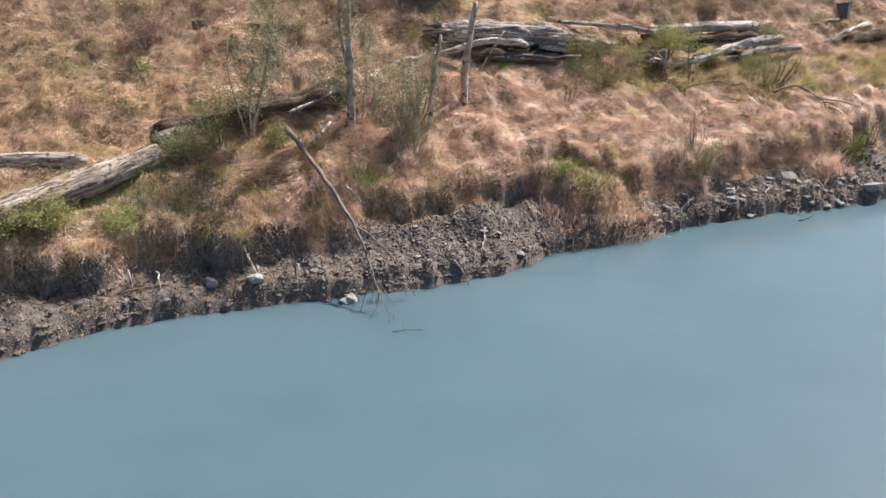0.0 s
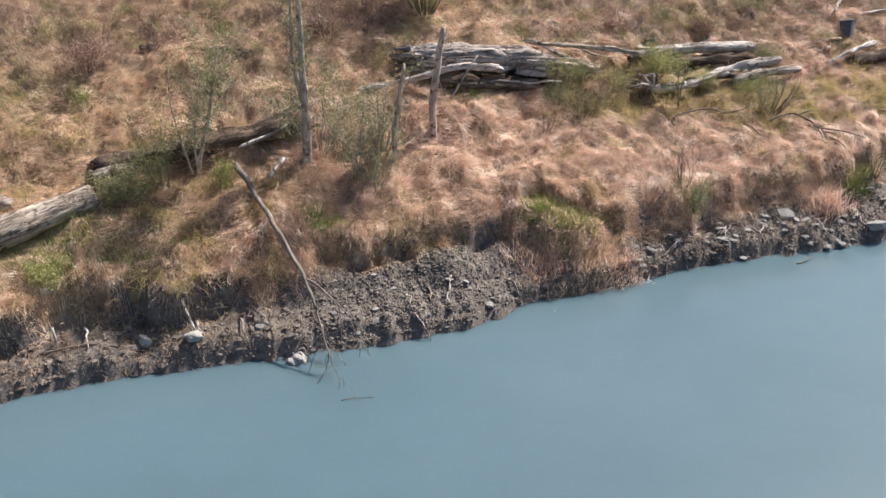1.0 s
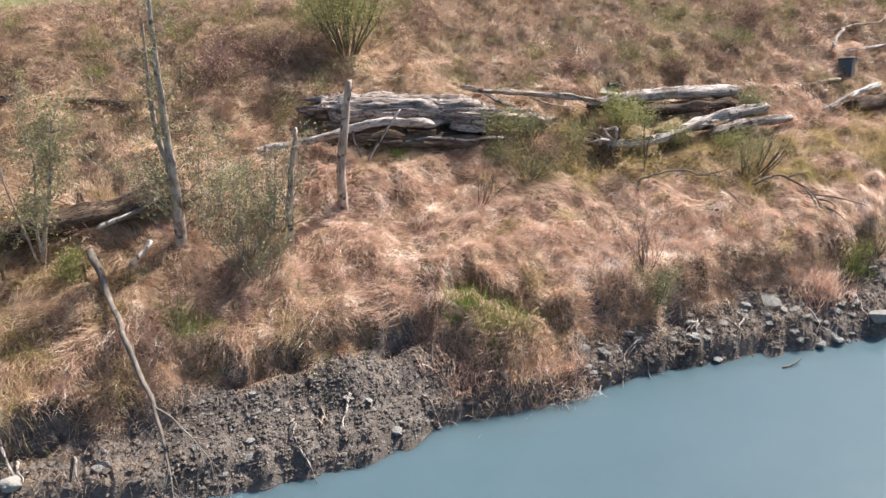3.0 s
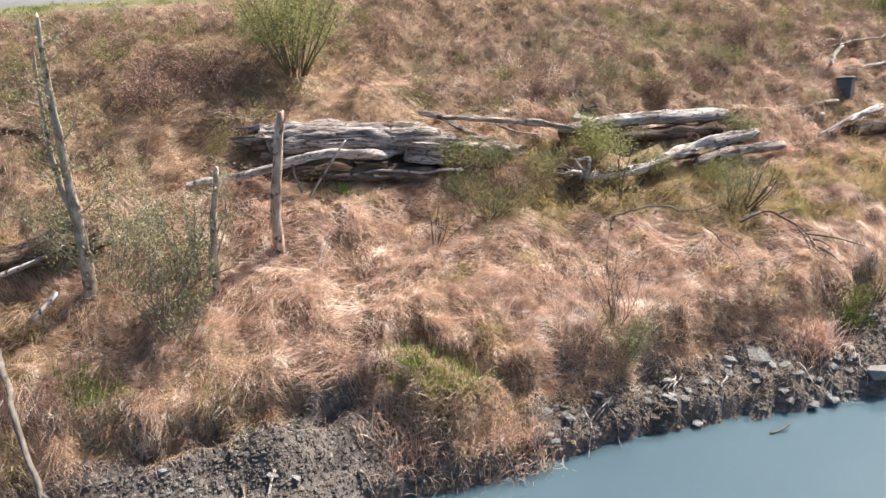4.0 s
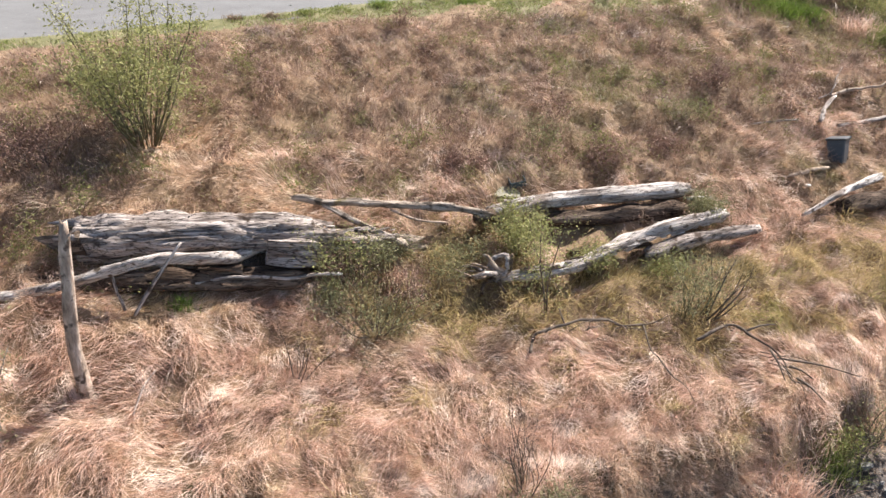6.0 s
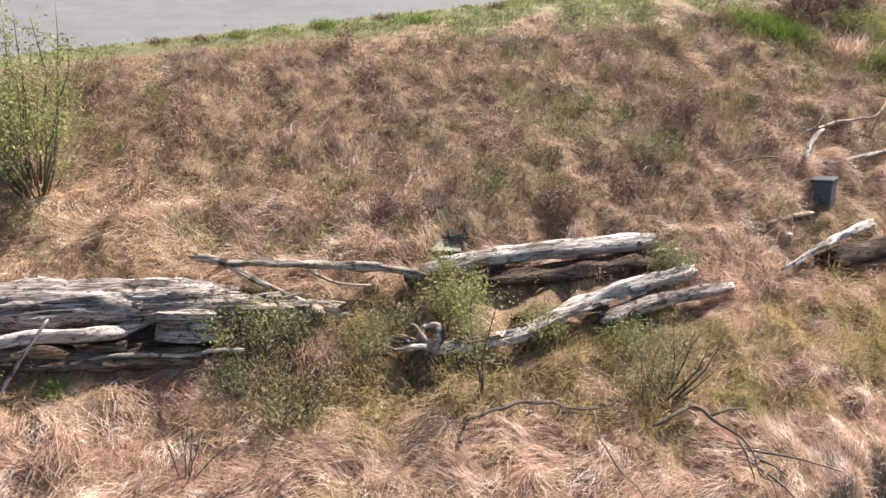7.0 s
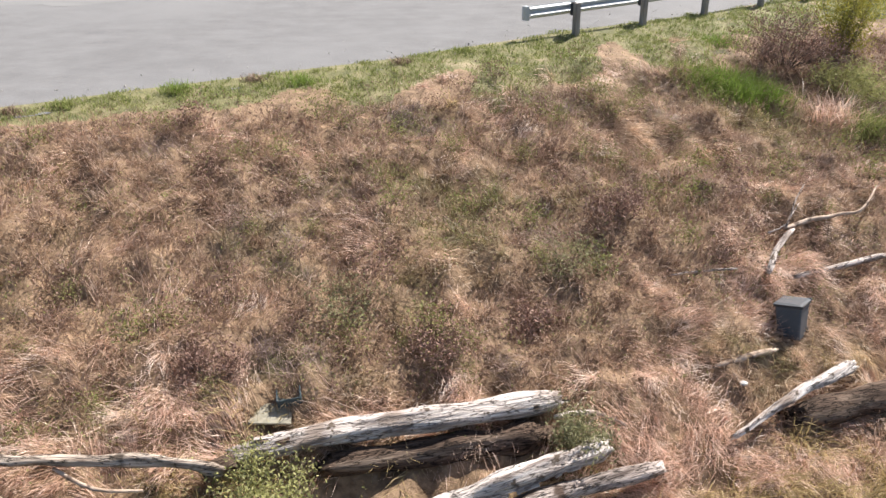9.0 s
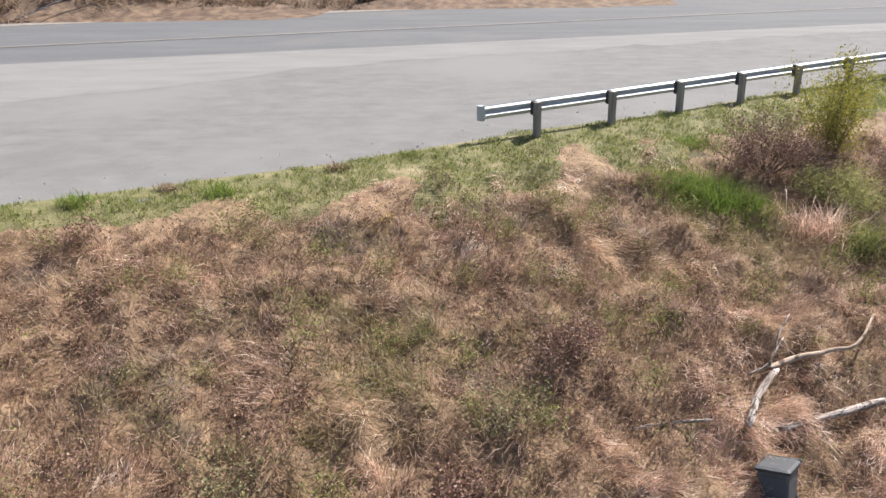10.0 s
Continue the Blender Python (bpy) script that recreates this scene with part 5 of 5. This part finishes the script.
for i in range(14):
    q = Vector(snag_arms[i % 2][1 + i % 3]) + Vector(rngs.normal(0, 0.08, 3))
    snag_arms.append([q, q + Vector((rngs.uniform(-0.2, 0.2), -0.15, rngs.uniform(-0.3, 0.0))), q + Vector((rngs.uniform(-0.4, 0.4), -0.35, rngs.uniform(-0.6, -0.1)))])
for i, pth in enumerate(snag_arms):
    shell("branch", pth, 0.032 if i < 2 else 0.016 if i < 9 else 0.009, 0.005, DRIFT, sn, 132.0 + i, sides=5, wobble=0.05, step=0.1)
ft = thing("floating_twig", (-1.5, 17.22, 0.0), "dark forked twig floating on the water", "twig")
shell("stem", [(-1.9, 17.18, 0.01), (-1.6, 17.24, 0.03), (-1.15, 17.3, 0.02)], 0.012, 0.006, TWIG, ft, 141.0, sides=5, wobble=0.02)
shell("fork", [(-1.6, 17.24, 0.03), (-1.62, 17.4, 0.1), (-1.7, 17.46, 0.16)], 0.009, 0.004, TWIG, ft, 143.0, sides=5)
limb("floating_twig", [(11.0, 23.85, 0.0), (11.3, 23.95, 0.04), (11.55, 24.12, 0.12)], 0.03, 0.015, TWIG, "dark twig poking from the water", "twig", sides=5, seed=142.0)

# ---- stones and roots on the bank ----
def stone_shape(rng, size, flat=0.7, fine=1):
    bm = bmesh.new()
    bmesh.ops.create_icosphere(bm, subdivisions=fine, radius=1.0)
    k = rng.uniform(0.75, 1.3, 3) * size
    for v in bm.verts:
        j = 1 + rng.uniform(-0.22, 0.22) if fine == 1 else 1 + 0.6 * noise.noise(v.co * 1.5 + Vector((size * 7, flat * 9, k[0] * 5)))
        v.co = Vector((v.co.x * k[0], v.co.y * k[1], v.co.z * k[2] * flat)) * j
    me = bpy.data.meshes.new("rock")
    bm.to_mesh(me)
    bm.free()
    return me


rngr = np.random.RandomState(77)
ico = [(0, 0, 1), (0.894, 0, 0.447), (0.276, 0.851, 0.447), (-0.724, 0.526, 0.447), (-0.724, -0.526, 0.447), (0.276, -0.851, 0.447),
       (0.724, 0.526, -0.447), (-0.276, 0.851, -0.447), (-0.894, 0, -0.447), (-0.276, -0.851, -0.447), (0.724, -0.526, -0.447), (0, 0, -1)]
icof = [(0, i, i % 5 + 1) for i in range(1, 6)] + [(11, 6 + (i + 1) % 5, 6 + i) for i in range(5)]
icof += [(1 + i, 6 + i, 1 + (i + 1) % 5) for i in range(5)] + [(1 + (i + 1) % 5, 6 + i, 6 + (i + 1) % 5) for i in range(5)]
N = 22000
px_ = np.concatenate([rngr.normal(-0.3, 1.7, 10000), rngr.uniform(5.4, 17, 7500), rngr.uniform(-13, 17, 4500)])
ps_ = rngr.uniform(-0.03, 1.02, N)
py_ = shore(px_) + ps_ * cut(px_)
sz = 0.009 + 0.048 * rngr.rand(N) ** 3.5
octa = [(1, 0.2, 0.1), (-0.1, 1, -0.1), (-1, 0.1, 0.2), (0.2, -1, 0), (0.15, 0.1, 1), (0, -0.1, -1)]
octaf = [(0, 1, 4), (1, 2, 4), (2, 3, 4), (3, 0, 4), (1, 0, 5), (2, 1, 5), (3, 2, 5), (0, 3, 5)]
base = np.array(octa)[None] * (1 + rngr.uniform(-0.35, 0.35, (N, 6, 1))) * (rngr.uniform(0.6, 1.4, (N, 1, 3)) * sz[:, None, None])
ca, sa = np.cos(a_ := rngr.uniform(0, 6.28, N)), np.sin(a_)
base = np.stack([base[..., 0] * ca[:, None] - base[..., 1] * sa[:, None], base[..., 0] * sa[:, None] + base[..., 1] * ca[:, None], base[..., 2] * 0.55], -1)
base += np.stack([px_, py_, ground_height(px_, py_) + sz * 0.25], -1)[:, None]
gravel = new("bank_gravel", quick_mesh("bank_gravel", base.reshape(-1, 3), (np.arange(N)[:, None, None] * 6 + np.array(octaf)[None]).reshape(-1, 3), [STONE], False))
tagged(gravel, "loose grey angular gravel on the eroded bank", "gravel", kind="stuff")

NC = 900
cx_ = np.concatenate([rngr.uniform(-13, -2.8, 600), rngr.uniform(2.4, 9.0, 300)])
cy_ = shore(cx_) + rngr.uniform(0.0, 1.0, NC) * cut(cx_)
sz = 0.02 + 0.10 * rngr.rand(NC) ** 3
lump = np.array(ico)[None] * (1 + rngr.uniform(-0.3, 0.3, (NC, 12, 1))) * (rngr.uniform(0.7, 1.4, (NC, 1, 3)) * sz[:, None, None])
lump[..., 2] *= 0.6
lump += np.stack([cx_, cy_, ground_height(cx_, cy_)], -1)[:, None]
tagged(new("mud_clods", quick_mesh("mud_clods", lump.reshape(-1, 3), (np.arange(NC)[:, None, None] * 12 + np.array(icof)[None]).reshape(-1, 3), [MUD], False)), "lumps of brown mud slumped down the bank", "mud", kind="stuff")

shapes = [stone_shape(rngr, 1.0, f) for f in (0.5, 0.35, 0.25, 0.42, 0.6, 0.2)]
for me in shapes:
    me.materials.append(ROCK)
spots_r = [(12.25, 24.85, 0.19), (12.75, 25.0, 0.17), (12.45, 24.62, 0.15), (13.1, 25.08, 0.13), (14.1, 25.6, 0.34), (11.15, 25.65, 0.28), (6.5, 23.6, 0.17), (6.2, 23.1, 0.11), (9.5, 24.15, 0.16), (10.4, 25.3, 0.14), (11.7, 24.75, 0.12), (13.5, 26.2, 0.17), (12.9, 25.7, 0.16), (-4.2, 19.4, 0.16), (-7.2, 18.7, 0.12)]
for i in range(190):
    x = rngr.uniform(6.0, 16.0) if i < 160 else rngr.uniform(-3, 2)
    spots_r.append((x, float(shore(x) + cut(x) * rngr.uniform(0.03, 0.9)), 0.035 + 0.12 * rngr.rand() ** 2.5))
for i, (x, y, r) in enumerate(spots_r):
    ob = new("rock", shapes[i % 6])
    ob.matrix_basis = Matrix.Translation(on(x, y, r * 0.12)) @ Matrix.Rotation(rngr.uniform(0, 6.28), 4, "Z") @ Matrix.Rotation(rngr.uniform(-0.4, 0.4), 4, "X") @ Matrix.Scale(r, 4)
    tagged(ob, "angular grey rock on the muddy bank", "rock", "bank rocks")
for nm_, at_, r, lab in (("boulder", on(-5.78, 18.86, 0.10), 0.18, "pale rounded boulder stuck in the bank"), ("boulder", Vector((-3.22, 18.8, 0.03)), 0.17, "pale rock at the water's edge"), ("boulder", on(-7.0, 18.8, 0.08), 0.15, "small tan rock in the bank")):
    me = stone_shape(rngr, 1.0, 0.85, 3)
    me.polygons.foreach_set("use_smooth", [True] * len(me.polygons))
    me.materials.append(PALE_ROCK)
    ob = new(nm_, me)
    ob.matrix_basis = Matrix.Translation(at_) @ Matrix.Rotation(rngr.uniform(0, 6.28), 4, "Z") @ Matrix.Scale(r, 4)
    tagged(ob, lab, "rock")
limb("fallen_branch", [(-6.2, 19.55, 1.35), (-5.95, 19.2, 1.0), (-5.65, 18.95, 0.55)], 0.035, 0.015, PALE_WOOD, "pale stick hanging over a boulder", "branch", sides=6, seed=151.0)

for i, (x, y) in enumerate([(9.1, 24.95), (9.15, 25.0), (9.3, 25.05), (9.9, 25.1), (7.5, 24.1), (7.55, 24.2), (7.4, 24.1), (10.3, 25.2), (12.0, 25.6), (12.9, 25.9), (6.9, 23.9), (13.6, 26.0), (-5.6, 19.3), (-5.9, 19.4), (-8.6, 19.0), (-4.8, 19.6), (-0.6, 20.9), (0.6, 21.5), (2.2, 21.9), (5.0, 22.9)]):
    a = rngr.uniform(-2.4, -0.8)
    pts = []
    L = rngr.uniform(0.5, 1.0)
    for k in range(5):
        xx, yy = x + math.cos(a) * L * k / 4 + rngr.uniform(-0.06, 0.06), y + math.sin(a) * L * k / 4
        g = max(float(ground_height(xx, yy)), -0.03)
        pts.append((xx, yy, g + 0.05 + 0.1 * math.sin(k * 0.8)))
    limb("exposed_root", pts, rngr.uniform(0.02, 0.045), 0.01, PALE_WOOD if i % 3 else GREY_WOOD, "bleached tree root exposed on the bank", "root", sides=6, seed=160.0 + i, wobble=0.04)
limb("fallen_branch", [on(-9.4, 18.2, 0.02), on(-8.2, 18.45, 0.02), on(-7.0, 18.6, 0.02)], 0.03, 0.02, TWIG, "dark stick along the foot of the bank", "branch", sides=6, seed=181.0, wobble=0.06)
limb("fallen_branch", [on(-0.35, 20.2, 0.05), on(-0.1, 19.95, 0.06), (0.1, 19.68, 0.0)], 0.035, 0.008, GREY_WOOD, "pale splintered driftwood at the water's edge", "branch", sides=7, seed=182.0, rough=0.6)
for i, (x, y, a) in enumerate([(0.0, 21.3, -1.2), (0.08, 21.1, -1.6), (-0.1, 21.0, -0.9)]):
    limb("wood_splinter", [on(x, y, 0.05), on(x + 0.2 * math.cos(a), y + 0.2 * math.sin(a), 0.1), on(x + 0.45 * math.cos(a), y + 0.45 * math.sin(a), 0.04)], 0.04, 0.01, TAN_WOOD, "tan wood splinter on gravel", "wood", sides=5, seed=183.0 + i, rough=0.7)
limb("stake", [(-9.1, 18.5, 0.5), (-9.1, 18.5, 1.15)], 0.03, 0.03, PALE_WOOD, "short pale stake in the bank", "stake", sides=6, seed=184.0, step=0.2)

# ---- waste bin ----
def loft(rings):
    """Closed skin over rings of equal count."""
    n = len(rings[0])
    verts = [v for r in rings for v in r]
    faces = [(i * n + k, i * n + (k + 1) % n, (i + 1) * n + (k + 1) % n, (i + 1) * n + k) for i in range(len(rings) - 1) for k in range(n)]
    return verts, faces + [tuple(range(n))[::-1], tuple(range((len(rings) - 1) * n, len(rings) * n))]


def rrect(w, d, z, r=0.05, dx=0.0, dy=0.0):
    out = []
    for cx, cy, a0 in ((w - r, d - r, 0), (r - w, d - r, 90), (r - w, r - d, 180), (w - r, r - d, 270)):
        for k in range(4):
            a = radians(a0 + 30 * k)
            out.append((cx + r * math.cos(a) + dx, cy + r * math.sin(a) + dy, z))
    return out


def boxy(sx, sy, sz, at=(0, 0, 0), bevel=0.01):
    bm = bmesh.new()
    bmesh.ops.create_cube(bm, size=1.0)
    for v in bm.verts:
        v.co = Vector((v.co.x * sx + at[0], v.co.y * sy + at[1], v.co.z * sz + at[2]))
    if bevel:
        bmesh.ops.bevel(bm, geom=bm.edges[:], offset=bevel, segments=2, affect="EDGES")
    return bm


def from_bm(name, bm, material):
    me = bpy.data.meshes.new(name)
    bm.to_mesh(me)
    bm.free()
    me.materials.append(material)
    return me


bin_ = thing("waste_bin", on(16.15, 35.0, -0.06), "dark grey plastic wheeled waste bin standing in dry grass", "waste bin")
v, f = loft([rrect(0.265, 0.29, 0.0), rrect(0.27, 0.295, 0.1), rrect(0.315, 0.335, 0.84), rrect(0.318, 0.338, 0.86)])
part("body", mesh_from("body", v, f, [BIN_SHELL], False), bin_)
# rim in near-black: its colour paints the shaded gap between lid and body
v, f = loft([rrect(0.345, 0.36, 0.83), rrect(0.35, 0.365, 0.885), rrect(0.335, 0.35, 0.89)])
part("rim", mesh_from("rim", v, f, [RUBBER], False), bin_)
v, f = loft([rrect(0.345, 0.37, 0.893, dy=-0.02), rrect(0.35, 0.375, 0.91, dy=-0.02), rrect(0.30, 0.32, 0.94), rrect(0.27, 0.29, 0.943)])
lid = part("lid", mesh_from("lid", v, f, [BIN_LID], False), bin_, "faded grey lid")
for x in (-0.31, 0.31):
    part("hinge", from_bm("hinge", boxy(0.09, 0.07, 0.07, (x, 0.38, 0.90), 0.012), BIN_SHELL), lid)
v, f = tube([(-0.29, 0.42, 0.90), (0.29, 0.42, 0.90)], [0.018, 0.018], 8)
part("handle", mesh_from("handle", v, f, [BIN_SHELL]), bin_)
part("ridge", from_bm("ridge", boxy(0.42, 0.02, 0.05, (0, -0.335, 0.72), 0.008), BIN_SHELL), bin_)
for x in (-0.27, 0.27):
    v, f = tube([(x - 0.03, 0.31, 0.1), (x + 0.03, 0.31, 0.1)], [0.1, 0.1], 16)
    part("wheel", mesh_from("wheel", v, f, [RUBBER]), bin_)
bin_.rotation_euler = (radians(-11), radians(-12), radians(-34))
bin_.scale = (0.72, 0.76, 0.70)

# dumped things near the log
crate = thing("plastic_crate", on(7.75, 32.2, -0.05), "broken dark plastic crate dumped in weeds", "crate")
for nm_, bm in (("side_panel", boxy(0.5, 0.03, 0.3, (0, -0.16, 0.2))), ("side_panel", boxy(0.03, 0.32, 0.3, (0.25, 0, 0.2))), ("side_panel", boxy(0.03, 0.32, 0.3, (-0.25, 0, 0.2))), ("base_panel", boxy(0.5, 0.34, 0.03, (0, 0, 0.06)))):
    part(nm_, from_bm(nm_, bm, DARK_PLASTIC), crate)
crate.rotation_euler = (radians(16), radians(-6), radians(12))
crate.scale = (0.7, 0.7, 0.55)
board = new("board", from_bm("board", boxy(0.62, 0.38, 0.035, (0, 0, 0), 0.008), CARD))
board.matrix_basis = Matrix.Translation(on(7.5, 31.95, 0.16)) @ pose(0, 0, 0, 14, 6, 8)
tagged(board, "olive-grey sodden board lying in weeds", "board")
me = stone_shape(rngr, 1.0, 0.5)
me.materials.append(WHITE)
lit = new("litter", me)
lit.matrix_basis = Matrix.Translation(on(14.95, 33.64, 0.1)) @ Matrix.Scale(0.075, 4)
tagged(lit, "crumpled white piece of litter on straw", "litter")

# ---- guardrail ----
rail_dir = Vector((2.0, 1.275, 0)).normalized()
RAIL_STEP, RAIL_N = 2.37, 9
rail_at = Vector((13.04, 44.83, 7.28))
gr = thing("guardrail", rail_at, "galvanised corrugated steel guardrail on timber posts along the road", "guardrail")
gr.rotation_euler = (0, 0, math.atan2(rail_dir.y, rail_dir.x))
prof = [(0.0, 0.86), (0.01, 0.835), (0.075, 0.805), (0.075, 0.78), (0.03, 0.72), (0.03, 0.70), (0.145, 0.655), (0.145, 0.625), (0.03, 0.56), (0.02, 0.54)]
for i in range(-1, RAIL_N):
    x0 = -1.35 if i < 0 else i * RAIL_STEP
    x1 = (i + 1) * RAIL_STEP
    verts, faces = [], []
    for off in (0.0, 0.006):
        for x in (x0, x1):
            verts += [(x, 0.345 - q + off, z) for q, z in prof]
    n = len(prof)
    for s in range(n - 1):
        faces += [(s, s + 1, n + s + 1, n + s), (2 * n + s, 3 * n + s, 3 * n + s + 1, 2 * n + s + 1)]
    for a, b in ((0, 2 * n), (n - 1, 3 * n - 1)):
        faces.append((a, a + n, b + n, b))
    part("rail_beam", mesh_from("rail_beam", verts, faces, [GALV], False), gr)
for i in range(RAIL_N):
    p = part("post", from_bm("post", boxy(0.16, 0.16, 1.35, (i * RAIL_STEP, 0.0, 0.19), 0.015), POST), gr)
    part("block", from_bm("block", boxy(0.15, 0.12, 0.34, (i * RAIL_STEP, 0.142, 0.70), 0.012), RUBBER), p, "dark spacer block")
v, f = loft([[(-1.36, 0.24, z), (-1.36, 0.40, z), (-1.48, 0.42, z), (-1.50, 0.33, z), (-1.46, 0.25, z)] for z in (0.52, 0.88)])
part("end_terminal", mesh_from("end_terminal", v, f, [GALV], False), gr, "rounded steel rail end")

# ---- bank beyond the road ----
rngf = np.random.RandomState(600)
fx = rngf.uniform(-24, 26, 900)
fy = far_edge(fx) + 0.9 + rngf.uniform(0, 6, 900)
tufts("far_bank_grass", fx, fy, rngf, 16, 0.3, (0.5, 1.0), (0.02, 0.045), (1.1, 0.3), (1.6, 0.4), HANG, "brown dead grass on the bank beyond the road")
for i in range(26):
    x = rngf.uniform(-30, 28)
    shrub("bramble", on(x, float(far_edge(x)) + rngf.uniform(3, 7)), 1.6, 1.4, 12, 420, 0.06, TWIG, RUSSET, "brown bare brush beyond the road", "shrub", 610 + i, 0.02, 6, bend=0.5, group="far brush")
for i, (x, f_) in enumerate([(-11.6, 4.0), (-10.8, 4.6), (-10.5, 5.0), (-8.5, 4.6), (-14.8, 6.0), (-6.9, 5.4), (-3.2, 6.0), (-18.0, 5.5), (2.5, 6.5)]):
    y = float(far_edge(x)) + f_
    b = on(x, y, -0.1)
    tree("bare_tree", b, [b, b + Vector((0.1, 0, 2.5)), b + Vector((0.15, 0.1, 5.0)), b + Vector((0.3, 0.1, 7.5))], 0.13, 0.04, BARK, "bare pale-stemmed tree beyond the road", "tree", 640 + i, 6, 1.4, low=0.35)
limb("fallen_branch", [on(-14.5, float(far_edge(-14.5)) + 1.6, 0.15), on(-13.2, float(far_edge(-13.2)) + 2.6, 0.2), on(-12.4, float(far_edge(-12.4)) + 3.2, 0.25)], 0.06, 0.04, PALE_WOOD, "pale fallen branch beyond the road", "branch", sides=7, seed=670.0)
# added dark log shape in place of a dark opening in the far bank
limb("fallen_log", [on(3.8, float(far_edge(3.8)) + 1.7, 0.12), on(6.2, float(far_edge(6.2)) + 1.9, 0.12)], 0.25, 0.22, ROTTEN, "dark log shape standing in for a dark opening beyond the road", "log", sides=12, seed=671.0)
# stones scattered over the gravel edge
N2 = 260
qx = rngf.uniform(-9, 24, N2)
qy = edge(qx) + np.abs(rngf.normal(0, 1.6, N2)) - 0.2
sz = 0.008 + 0.018 * rngf.rand(N2) ** 2
b2 = np.array(ico)[None] * (1 + rngf.uniform(-0.25, 0.25, (N2, 12, 1))) * (rngf.uniform(0.7, 1.3, (N2, 1, 3)) * sz[:, None, None])
b2 += np.stack([qx, qy, np.full(N2, 7.31) + sz * 0.3], -1)[:, None]
tagged(new("loose_stones", quick_mesh("loose_stones", b2.reshape(-1, 3), (np.arange(N2)[:, None, None] * 12 + np.array(icof)[None]).reshape(-1, 3), [PALE_ROCK], False)), "small loose stones along the gravel edge", "gravel", kind="stuff")
